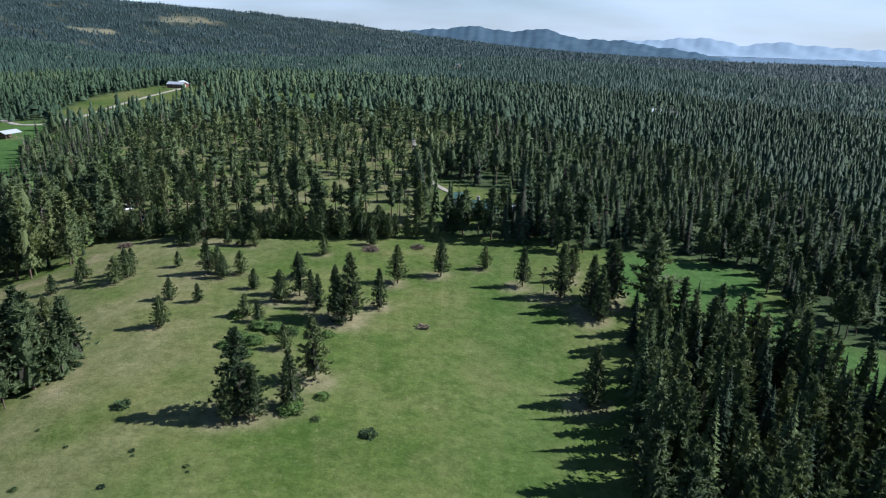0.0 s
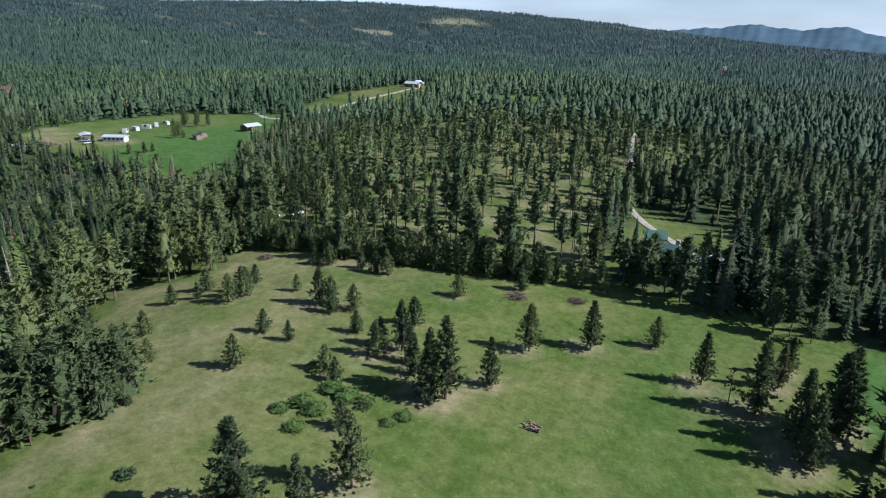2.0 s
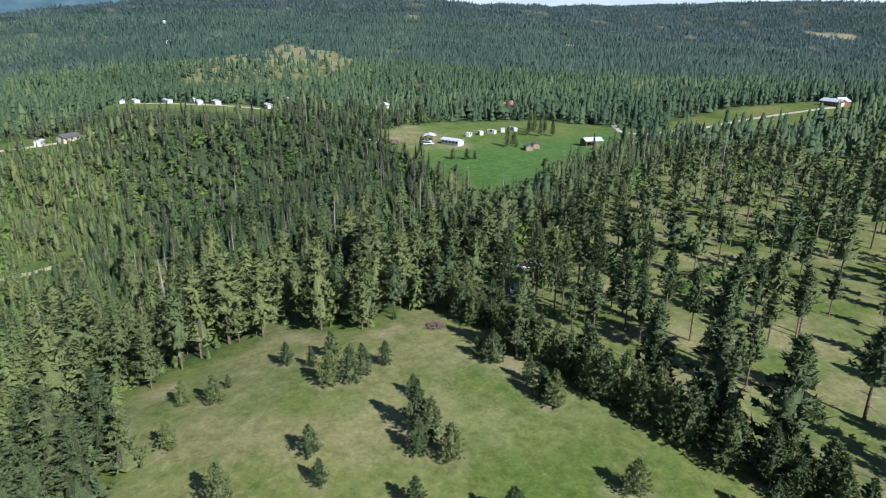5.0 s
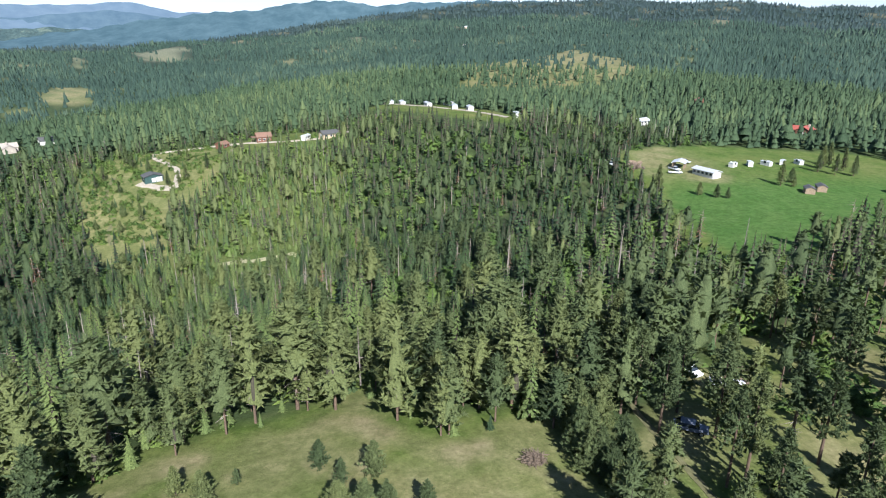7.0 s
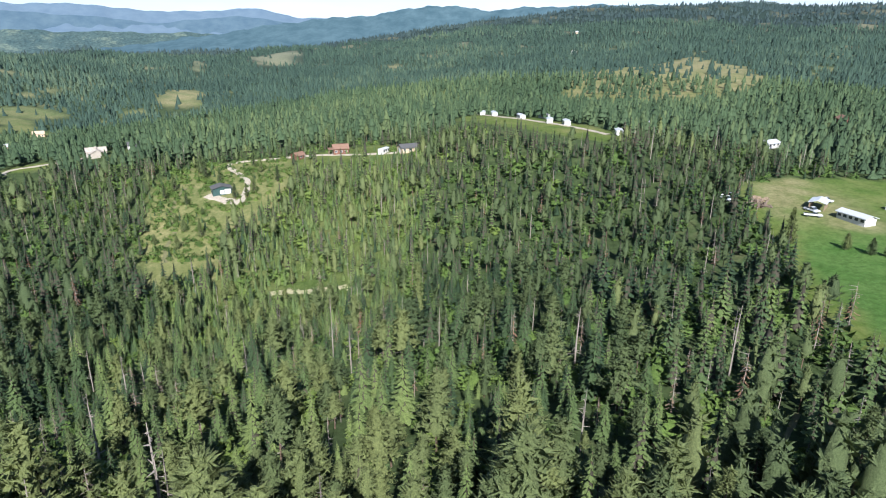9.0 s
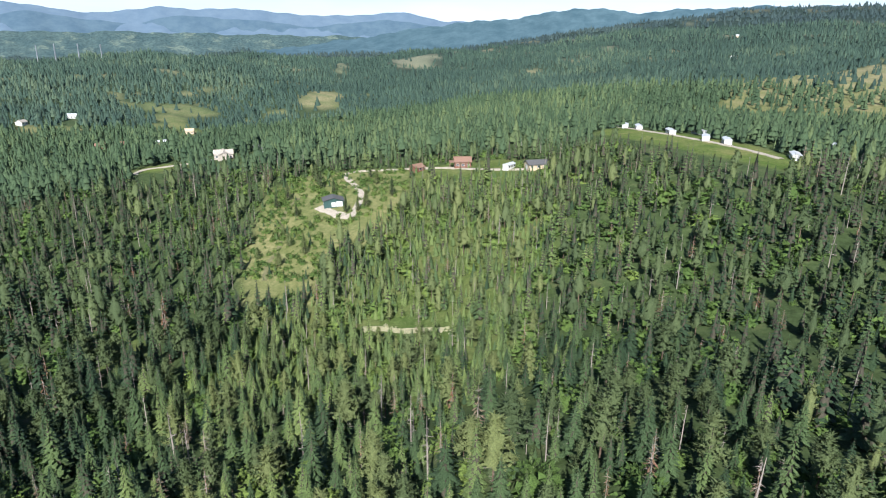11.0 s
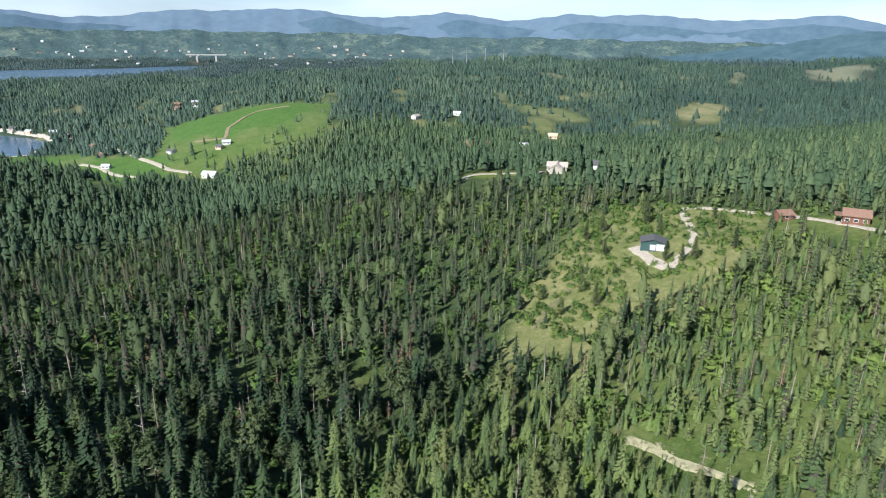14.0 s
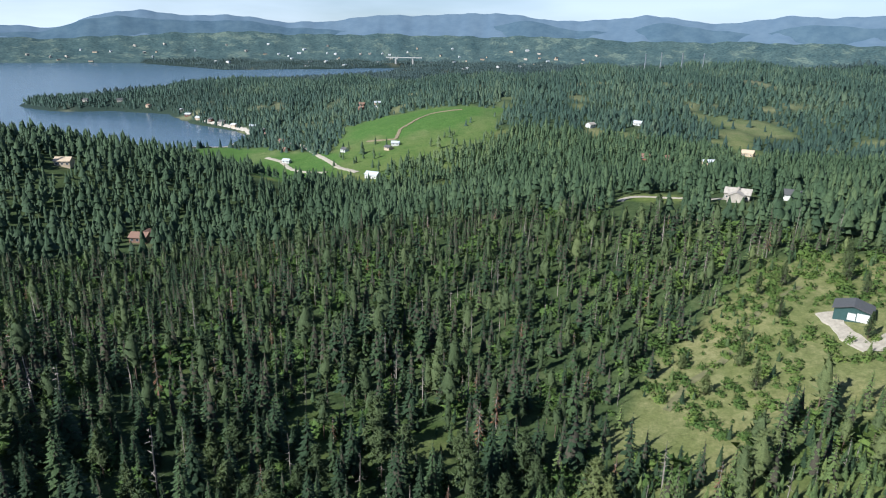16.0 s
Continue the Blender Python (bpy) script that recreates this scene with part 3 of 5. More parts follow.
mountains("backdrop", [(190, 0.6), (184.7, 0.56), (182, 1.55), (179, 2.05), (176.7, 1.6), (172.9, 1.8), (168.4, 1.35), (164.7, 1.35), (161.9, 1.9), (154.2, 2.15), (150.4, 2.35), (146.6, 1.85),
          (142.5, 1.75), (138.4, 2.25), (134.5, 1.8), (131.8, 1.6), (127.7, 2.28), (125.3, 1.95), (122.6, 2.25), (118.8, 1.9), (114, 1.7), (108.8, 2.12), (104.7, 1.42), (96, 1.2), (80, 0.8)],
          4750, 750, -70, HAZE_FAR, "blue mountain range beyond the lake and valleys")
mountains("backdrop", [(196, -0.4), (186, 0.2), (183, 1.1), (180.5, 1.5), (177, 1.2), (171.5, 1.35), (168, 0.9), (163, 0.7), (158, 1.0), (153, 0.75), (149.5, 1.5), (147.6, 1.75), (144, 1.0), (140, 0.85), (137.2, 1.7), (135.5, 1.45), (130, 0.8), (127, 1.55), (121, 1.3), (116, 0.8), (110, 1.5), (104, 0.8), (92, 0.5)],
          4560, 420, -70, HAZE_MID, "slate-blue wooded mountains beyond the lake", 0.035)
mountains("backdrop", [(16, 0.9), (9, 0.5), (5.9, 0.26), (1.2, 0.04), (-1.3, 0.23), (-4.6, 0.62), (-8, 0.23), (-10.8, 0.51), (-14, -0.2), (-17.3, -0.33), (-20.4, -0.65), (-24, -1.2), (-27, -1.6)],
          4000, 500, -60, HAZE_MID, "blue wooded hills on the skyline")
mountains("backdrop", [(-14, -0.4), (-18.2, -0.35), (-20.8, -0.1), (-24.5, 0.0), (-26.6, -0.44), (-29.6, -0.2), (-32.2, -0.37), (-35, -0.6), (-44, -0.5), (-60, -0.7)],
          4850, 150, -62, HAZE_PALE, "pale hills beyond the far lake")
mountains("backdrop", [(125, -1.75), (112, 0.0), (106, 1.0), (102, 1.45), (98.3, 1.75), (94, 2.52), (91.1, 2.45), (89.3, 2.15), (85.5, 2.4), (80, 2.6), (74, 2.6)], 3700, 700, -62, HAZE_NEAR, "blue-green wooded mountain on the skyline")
shore_slope = mountains("backdrop", [(205, -1.2), (190, -0.3), (184, -0.2), (178, 0.2), (172, 0.5), (166, 0.35), (160, 0.5), (152, 0.4), (146, 0.5), (138, 0.2), (130, 0.3), (124, 0.2), (112, 0.1), (98, -0.6)], 4300, 450, -84, HAZE_SHORE, "low wooded hills along the far shore", 0.06)


# ---- trees: models of height 1, made of trunk and sprays of needles ----
def spikes(at, way, length, width, seed):
    """One thin triangle for each place, from there along its way."""
    r = np.random.default_rng(seed)
    side = np.cross(way, r.normal(size=way.shape))
    side /= np.linalg.norm(side, axis=1, keepdims=True) + 1e-9
    v = np.stack([at - side * width[:, None], at + side * width[:, None], at + way * length[:, None]], 1)
    return v.reshape(-1, 3), np.arange(len(at) * 3).reshape(-1, 3)


def tube(rings, sides):
    """A round stem through (x, y, z, radius) rings."""
    v, f = [], []
    for i, (x, y, z, r) in enumerate(rings):
        for k in range(sides):
            a = 2 * math.pi * k / sides
            v.append((x + r * math.cos(a), y + r * math.sin(a), z))
            if i:
                p, q = (i - 1) * sides + k, (i - 1) * sides + (k + 1) % sides
                f += [(p, q, q + sides), (p, q + sides, p + sides)]
    return np.array(v, float), np.array(f, int)


def cone(levels, sides, seed, ragged=0.3):
    """Stacked ragged skirts (foot height, top height, radius): a conifer far off, or the dim inside of a near one."""
    r, v, f = np.random.default_rng(seed), [], []
    for lo, hi, rad in levels:
        n, turn = len(v), r.uniform(0, 6.28)
        v.append((r.normal() * 0.01, r.normal() * 0.01, hi))
        for k in range(sides):
            a, q = turn + 2 * math.pi * k / sides, rad * (1 + r.uniform(-ragged, ragged))
            v.append((q * math.cos(a), q * math.sin(a), lo + r.uniform(-0.03, 0.03)))
        f += [(n, n + 1 + k, n + 1 + (k + 1) % sides) for k in range(sides)]
    return np.array(v, float), np.array(f, int)


def outward(v, f, lean, own=0.35):
    """Faces turned outwards, and rounded normals: partly each face's own, partly away from the stem."""
    e = np.cross(v[f[:, 1]] - v[f[:, 0]], v[f[:, 2]] - v[f[:, 0]])
    e /= np.linalg.norm(e, axis=1, keepdims=True) + 1e-12
    out = v * np.array((1.0, 1.0, 0.0))
    out[:, 2] = lean * np.linalg.norm(out, axis=1) + 0.012
    out /= np.linalg.norm(out, axis=1, keepdims=True) + 1e-9
    turned = (e * out[f].mean(1)).sum(1) < 0
    f = np.where(turned[:, None], f[:, ::-1], f)
    e = np.where(turned[:, None], -e, e)
    n = np.zeros_like(v)
    for i in range(3):
        np.add.at(n, f[:, i], e)
    n /= np.linalg.norm(n, axis=1, keepdims=True) + 1e-9
    n = own * n + (1 - own) * out
    return f, n / (np.linalg.norm(n, axis=1, keepdims=True) + 1e-9)


def join(*bits):
    """Bits of (verts, faces, material slot) as one model."""
    vs, fs, ms, ns, n = [], [], [], [], 0
    for v, f, m in bits:
        f, normals = outward(v, f, 1.3 if m in (5, 6, 7, 10) else 0.55, 1.0 if m in (2, 3) else (0.4 if m in (6, 10) else 0.75 if len(f) < 30 else 0.45))
        vs.append(v), fs.append(f + n), ms.append(np.full(len(f), m)), ns.append(normals)
        n += len(v)
    return np.concatenate(vs), np.concatenate(fs), np.concatenate(ms), np.concatenate(ns)


def pine_crown(clumps, each, seed, base=0.22, width=0.17, size=0.075, pointed=False):
    """A crown of needle tufts round the ends of the limbs, with gaps between: rounded on a pine, pointed and drooping on a fir."""
    r = np.random.default_rng(seed)
    limbs = max(8, clumps // 4)
    hl, al = base + (1 - base) * r.uniform(0, 1, limbs) ** (1.25 if pointed else 0.9), r.uniform(0, 6.28, limbs)
    if pointed:
        hl = base + (1 - base) * np.round((hl - base) / (1 - base) * 13) / 13
    i = r.integers(0, limbs, clumps)
    u = np.clip(hl[i] + r.normal(size=clumps) * (0.012 if pointed else 0.035), base * 0.8, 1.0)
    t = np.clip((u - base) / (1 - base), 0, 1)
    if pointed:
        full = width * np.clip(1.0 - t, 0.03, 1) ** 0.75
    else:
        full = width * np.clip(np.where(t < 0.3, 0.74 + 0.87 * t, 1.0 - 0.95 * (np.clip(t - 0.3, 0, 1) / 0.7) ** 1.25), 0.05, 1.1)
    out = full * np.sqrt(r.uniform(0.2, 1.0, clumps)) * r.uniform(0.8, 1.2, clumps)
    a = al[i] + r.normal(size=clumps) * 0.5
    c = np.stack([out * np.cos(a), out * np.sin(a), u - (out * 0.35 if pointed else 0) + r.normal(size=clumps) * 0.01], -1)
    c, way = np.repeat(c, each, 0), r.normal(size=(clumps * each, 3)) * (0.62 if pointed else 1.0)
    way += np.repeat(np.stack([np.cos(a), np.sin(a), np.full(clumps, -0.25 if pointed else 0.35)], -1), each, 0) * 0.9
    way /= np.linalg.norm(way, axis=1, keepdims=True)
    n = len(c)
    return spikes(c - way * size * 0.35, way, size * r.uniform(0.7, 1.35, n), size * r.uniform(0.14, 0.26, n), seed + 1)


def hull(base, width, sides, rings, seed, pointed=False, ragged=0.3):
    """The closed mass of a crown: a lumpy turned shape; a fir's is stepped like skirts."""
    r, v, f = np.random.default_rng(seed), [], []
    for i in range(rings):
        t = i / rings
        u = base + (0.97 - base) * (t + (0.35 / rings if pointed and i % 2 else 0))
        if pointed:
            rad = width * (1 - t) ** 0.8 * (1.0 if i % 2 == 0 else 0.62)
        else:
            rad = width * (0.45 + 1.9 * t if t < 0.28 else 1.0 - 0.9 * ((t - 0.28) / 0.72) ** 1.35)
        turn = r.uniform(0, 6.28) if i == 0 else turn
        for k in range(sides):
            a, q = turn + 2 * math.pi * (k + 0.25 * (i % 2)) / sides, max(0.006, rad * (1 + r.uniform(-ragged, ragged)))
            v.append((q * math.cos(a), q * math.sin(a), u + r.uniform(-0.4, 0.4) * (1 - base) / rings * (1.0 if i else 0.5)))
            if i:
                p, w = (i - 1) * sides + k, (i - 1) * sides + (k + 1) % sides
                f += [(p, w, w + sides), (p, w + sides, p + sides)]
    n = len(v)
    v += [(0, 0, 1.0), (0, 0, base + 0.05)]
    for k in range(sides):
        f.append(((rings - 1) * sides + k, (rings - 1) * sides + (k + 1) % sides, n))
        f.append((k, n + 1, (k + 1) % sides))
    return np.array(v, float), np.array(f, int)


def bush_crown(leaves, seed, size=0.22, squat=1.0):
    r = np.random.default_rng(seed)
    d = r.normal(size=(leaves, 3))
    d[:, 2] = np.abs(d[:, 2]) * 0.9
    d /= np.linalg.norm(d, axis=1, keepdims=True)
    lump = 1 + 0.25 * np.sin(d[:, 0] * 5 + seed) * np.cos(d[:, 1] * 4 + seed * 2)
    c = d * (r.uniform(0.35, 1.0, leaves) ** 0.5 * lump)[:, None] * np.array((0.5, 0.5, 0.78 * squat))
    way = d + r.normal(size=d.shape) * 0.7
    way /= np.linalg.norm(way, axis=1, keepdims=True)
    return spikes(c, way, size * r.uniform(0.6, 1.2, leaves), size * r.uniform(0.3, 0.5, leaves), seed)


def snag(seed):
    r = np.random.default_rng(seed)
    bits = [(*tube([(0, 0, 0, 0.011), (0.01, 0, 0.6, 0.007), (0.015, 0.01, 1, 0.002)], 4), 3)]
    a, u = r.uniform(0, 6.28, 22), r.uniform(0.3, 0.95, 22)
    way = np.stack([np.cos(a), np.sin(a), r.uniform(-0.3, 0.3, 22)], -1)
    bits.append((*spikes(np.stack([0 * a, 0 * a, u], -1), way, 0.13 * (1.1 - u), np.full(22, 0.005), seed), 3))
    return join(*bits)


TREE_MATS = [PINE, FIR, BARK, SNAG, RUST, LEAF, FAR_HAZED, PALE_LEAF, HILL_GREEN, CORE_SHADE, BLUE_HAZED]
stem = lambda seed, r=0.012, sides=5: tube([(0, 0, -0.03, r * 1.15), (0, 0, 0.35, r * 0.85), (math.sin(seed) * 0.008, 0, 0.72, r * 0.5), (0, 0, 0.95, r * 0.15)], sides)
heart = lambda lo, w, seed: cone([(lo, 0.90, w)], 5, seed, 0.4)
def whorls(count, arms, low, wide, seed, droop=0.42, taper=0.85, ragged=0.28, leaf=0.36):
    """A fir's branches in rings up the stem: each a drooping spray, folded along its rib."""
    r, v, f = np.random.default_rng(seed), [], []
    for i in range(count):
        t = (i + 0.5) / count
        z, rad, turn = low + (1 - low) * t, wide * max(0.05, (1 - t) ** taper), r.uniform(0, 6.28)
        for k in range(arms):
            a = turn + 6.283 * (k + r.uniform(-0.25, 0.25)) / arms
            q, h = rad * (1 + r.uniform(-ragged, ragged * 0.7)), z + r.uniform(-0.35, 0.35) * (1 - low) / count
            d, n = q * droop * r.uniform(0.7, 1.4), len(v)
            v.append((0, 0, h + 0.25 * (1 - low) / count))
            for turned, out, fall in ((-leaf, 0.66, 0.95), (0, 1.0, 0.85), (leaf, 0.66, 0.95)):
                v.append((q * out * math.cos(a + turned), q * out * math.sin(a + turned), h - d * fall * out))
            f += [(n, n + 1, n + 2), (n, n + 2, n + 3)]
    return np.array(v, float), np.array(f, int)


def sprays(limbs, tufts, low, wide, seed, size=0.075, each=5, top=1.15):
    """A pine's crown: limbs that leave the stem at all heights, each ending in a few upright tufts of needles."""
    r = np.random.default_rng(seed)
    t = (np.arange(limbs) + r.uniform(0, 1, limbs)) / limbs
    full = wide * np.clip(np.where(t < 0.16, 0.78 + 1.4 * t, 1.0 - 0.93 * (np.clip(t - 0.16, 0, 1) / 0.84) ** top), 0.06, 1.1)
    a = np.arange(limbs) * 2.4 + r.uniform(-0.6, 0.6, limbs)
    u = low + (0.97 - low) * t
    i = np.repeat(np.arange(limbs), tufts)
    along = np.tile(np.linspace(1.0, 0.42, tufts), limbs) * r.uniform(0.82, 1.15, len(i))
    b = a[i] + r.normal(size=len(i)) * 0.34 * (1.3 - along)
    out = full[i] * along
    c = np.stack([out * np.cos(b), out * np.sin(b), u[i] + out * 0.18 + r.normal(size=len(i)) * 0.012], -1)
    c, n = np.repeat(c, each, 0), len(i) * each
    way = r.normal(size=(n, 3)) * 0.75 + np.repeat(np.stack([np.cos(b) * 0.75, np.sin(b) * 0.75, np.full(len(i), 0.75)], -1), each, 0)
    way /= np.linalg.norm(way, axis=1, keepdims=True)
    return spikes(c - way * size * 0.4, way, size * r.uniform(0.8, 1.4, n), size * r.uniform(0.15, 0.27, n), seed + 1)


def bare(seed, low=0.42, count=14):
    """Dead twigs on the lower stem."""
    r = np.random.default_rng(seed)
    a, u = r.uniform(0, 6.28, count), r.uniform(0.15, low, count)
    way = np.stack([np.cos(a), np.sin(a), r.uniform(-0.4, 0.1, count)], -1)
    return spikes(np.stack([0 * a, 0 * a, u], -1), way, r.uniform(0.05, 0.12, count), np.full(count, 0.004), seed)


lower = lambda s: (0.12, 0.20, 0.30, 0.40)[s % 4]
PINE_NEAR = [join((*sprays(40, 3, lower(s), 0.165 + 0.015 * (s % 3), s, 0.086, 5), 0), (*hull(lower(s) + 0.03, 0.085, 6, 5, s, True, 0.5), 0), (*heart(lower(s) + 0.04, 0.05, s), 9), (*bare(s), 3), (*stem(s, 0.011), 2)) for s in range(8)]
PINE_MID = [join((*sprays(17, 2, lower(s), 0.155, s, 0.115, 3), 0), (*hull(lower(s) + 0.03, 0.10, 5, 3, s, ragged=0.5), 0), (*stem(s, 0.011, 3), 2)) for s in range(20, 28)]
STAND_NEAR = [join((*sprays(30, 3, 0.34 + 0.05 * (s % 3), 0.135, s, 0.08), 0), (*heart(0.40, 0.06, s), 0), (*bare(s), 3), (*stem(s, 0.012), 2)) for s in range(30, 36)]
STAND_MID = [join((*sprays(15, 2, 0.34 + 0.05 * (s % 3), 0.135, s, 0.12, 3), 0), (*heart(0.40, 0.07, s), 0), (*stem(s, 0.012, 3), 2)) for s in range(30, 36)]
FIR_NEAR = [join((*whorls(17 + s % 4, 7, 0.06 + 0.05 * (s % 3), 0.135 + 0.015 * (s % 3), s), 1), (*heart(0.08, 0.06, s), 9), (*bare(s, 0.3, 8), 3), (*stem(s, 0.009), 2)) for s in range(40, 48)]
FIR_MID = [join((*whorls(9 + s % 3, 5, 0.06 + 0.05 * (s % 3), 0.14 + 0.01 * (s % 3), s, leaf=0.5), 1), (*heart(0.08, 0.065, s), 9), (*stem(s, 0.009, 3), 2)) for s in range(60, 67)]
DEAD_NEAR = [join((*whorls(11, 4, 0.25, 0.10, s, ragged=0.5, leaf=0.22), 4), (*bare(s, 0.9, 26), 3), (*stem(s, 0.008), 3)) for s in range(80, 84)]
SNAGS = [snag(s) for s in range(90, 94)]


def skirts(count, low, wide, round_top, seed):
    """Levels for a conifer further off: many uneven skirts."""
    r, out = np.random.default_rng(seed), []
    for i in range(count):
        t = i / count
        rad = wide * ((1 - t) ** 0.8 if not round_top else (0.8 + 0.7 * t if t < 0.3 else 1.01 - 0.85 * ((t - 0.3) / 0.7) ** 1.4))
        lo = low + (1 - low) * t + r.uniform(-0.03, 0.03)
        out.append((lo, min(1.04, lo + (1 - low) * r.uniform(1.5, 2.1) / count), rad * r.uniform(0.8, 1.2)))
    return out


FAR_FIR = [join((*cone(skirts(4, 0.05, 0.155, False, s), 4, s, 0.5), 8)) for s in range(100, 108)]
FAR_PINE = [join((*cone(skirts(4, 0.2, 0.16, True, s), 4, s, 0.5), 8)) for s in range(110, 118)]
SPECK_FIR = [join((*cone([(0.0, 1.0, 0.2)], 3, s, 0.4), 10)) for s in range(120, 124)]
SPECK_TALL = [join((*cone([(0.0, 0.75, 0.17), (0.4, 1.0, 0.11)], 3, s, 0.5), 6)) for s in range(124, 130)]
YOUNG = [join((*whorls(6, 5, 0.04, 0.2, s, leaf=0.5), 1), (*heart(0.05, 0.12, s), 1)) for s in range(140, 145)]
BUSH_MID = [join((*bush_crown(60, s, 0.24), 5), (*cone([(0.0, 0.5, 0.3)], 6, s), 5)) for s in range(130, 134)]


BUSH_NEAR = [join((*bush_crown(120, s, 0.15), 5), (*cone([(0.0, 0.55, 0.34)], 6, s), 5)) for s in range(134, 138)]
YOUNG_NEAR = [join((*whorls(11, 7, 0.04, 0.2, s, leaf=0.34), 1), (*heart(0.05, 0.1, s), 1)) for s in range(146, 150)]


def merged(name, rows, label, category, kind="stuff"):
    """Rows of (model, x, y, z, height, width, turn, shade arrays): many trees as one object."""
    V, F, M, T, N, n = [], [], [], [], [], 0
    for (v, f, m, nv), x, y, z, h, w, turn, shade in rows:
        if not len(x):
            continue
        c, s = np.cos(turn)[:, None], np.sin(turn)[:, None]
        X, Y = v[None, :, 0] * w[:, None], v[None, :, 1] * w[:, None]
        P = np.stack([x[:, None] + X * c - Y * s, y[:, None] + X * s + Y * c, z[:, None] + v[None, :, 2] * h[:, None]], -1)
        V.append(P.reshape(-1, 3))
        N.append(np.stack([nv[None, :, 0] * c - nv[None, :, 1] * s, nv[None, :, 0] * s + nv[None, :, 1] * c, np.broadcast_to(nv[None, :, 2], X.shape)], -1).reshape(-1, 3))
        F.append((f[None] + n + (np.arange(len(x)) * len(v))[:, None, None]).reshape(-1, 3))
        M.append(np.tile(m, len(x)))
        T.append(np.repeat(shade, len(v)))
        n += len(x) * len(v)
    V, F, M, T, N = (np.concatenate(a) for a in (V, F, M, T, N))
    me = bpy.data.meshes.new(name)
    me.vertices.add(len(V))
    me.vertices.foreach_set("co", V.astype(np.float32).ravel())
    me.loops.add(len(F) * 3)
    me.loops.foreach_set("vertex_index", F.astype(np.int32).ravel())
    me.polygons.add(len(F))
    me.polygons.foreach_set("loop_start", np.arange(0, len(F) * 3, 3, dtype=np.int32))
    for mat in TREE_MATS:
        me.materials.append(mat)
    me.polygons.foreach_set("material_index", M.astype(np.int32))
    me.attributes.new("tint", "FLOAT", "POINT").data.foreach_set("value", T.astype(np.float32))
    me.attributes.new("custom_normal", "FLOAT_VECTOR", "POINT").data.foreach_set("vector", N.astype(np.float32).ravel())
    me.update(calc_edges=True)
    return tagged(new(name, me), label, category, kind=kind)


def model_mesh(name, v, f, mat, lean=0.55, own=0.35):
    f, normals = outward(v, f, lean, own)
    me = bpy.data.meshes.new(name)
    me.from_pydata(v.tolist(), [], f.tolist())
    me.materials.append(mat)
    me.attributes.new("tint", "FLOAT", "POINT").data.foreach_set("value", np.zeros(len(v), np.float32))
    me.attributes.new("custom_normal", "FLOAT_VECTOR", "POINT").data.foreach_set("vector", normals.astype(np.float32).ravel())
    return me


def tree_kit(name, crown, crown_mat, trunk, mass=None):
    """Trunk, crown and, inside, a dark core that stands in for the crown's inner shade."""
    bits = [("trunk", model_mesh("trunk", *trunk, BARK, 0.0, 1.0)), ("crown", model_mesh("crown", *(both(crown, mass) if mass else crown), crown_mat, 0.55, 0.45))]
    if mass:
        bits.append(("dead_branch", model_mesh("dead_branch", *cone([(mass[0][:, 2].min() + 0.06, 0.9, 0.07)], 6, 5, 0.4), CORE_SHADE)))
    return bits


def both(a, b):
    return np.concatenate([a[0], b[0]]), np.concatenate([a[1], b[1] + len(a[0])])


PINE_KITS = [tree_kit("pine", sprays(84, 5, 0.03 + 0.03 * (s % 4), 0.175 + 0.015 * (s % 3), s, 0.050, 5), PINE, stem(s, 0.013, 8), hull(0.08 + 0.03 * (s % 4), 0.07, 7, 6, s, True, 0.4)) for s in range(200, 208)]
GROVE_KITS = [tree_kit("pine", sprays(46, 3, 0.06 + 0.04 * (s % 3), 0.18, s, 0.066, 5), PINE, stem(s, 0.013, 6), hull(0.10, 0.09, 6, 5, s, True, 0.45)) for s in range(250, 254)]
SHORT_KITS = [tree_kit("pine", sprays(62, 5, 0.03, 0.27 + 0.02 * (s % 3), s, 0.075, 5, 1.5), PINE, stem(s, 0.018, 8), hull(0.06, 0.12, 8, 6, s, ragged=0.4)) for s in range(210, 215)]
FIR_KITS = [tree_kit("fir", whorls(26, 9, 0.04, 0.17, s, leaf=0.3), FIR, stem(s, 0.012, 8), hull(0.05, 0.06, 7, 9, s, True, 0.45)) for s in range(220, 224)]
TALL_KITS = [tree_kit("pine", sprays(56, 5, 0.30 + 0.05 * (s % 3), 0.15, s, 0.052, 5), PINE, stem(s, 0.012, 8)) for s in range(240, 244)]
BARE_KITS = [tree_kit("pine", pine_crown(60, 4, s, base=0.35, width=0.16, size=0.06), RUST, stem(s, 0.012, 8)) for s in range(230, 232)]


def tree(kits, name, x, y, h, label, group, wide=1.0):
    kit = kits[int(rng.integers(len(kits)))]
    root = new(name)
    root.matrix_world = Matrix.Translation((x, y, float(land(x, y)))) @ Matrix.Rotation(rng.uniform(0, 6.28), 4, "Z") @ Matrix.Diagonal((h * wide, h * wide, h, 1))
    root.empty_display_size = 0.5
    for n, me in kit:
        ob = new(n, me)
        ob.parent = root
    return tagged(root, label, "tree", group)


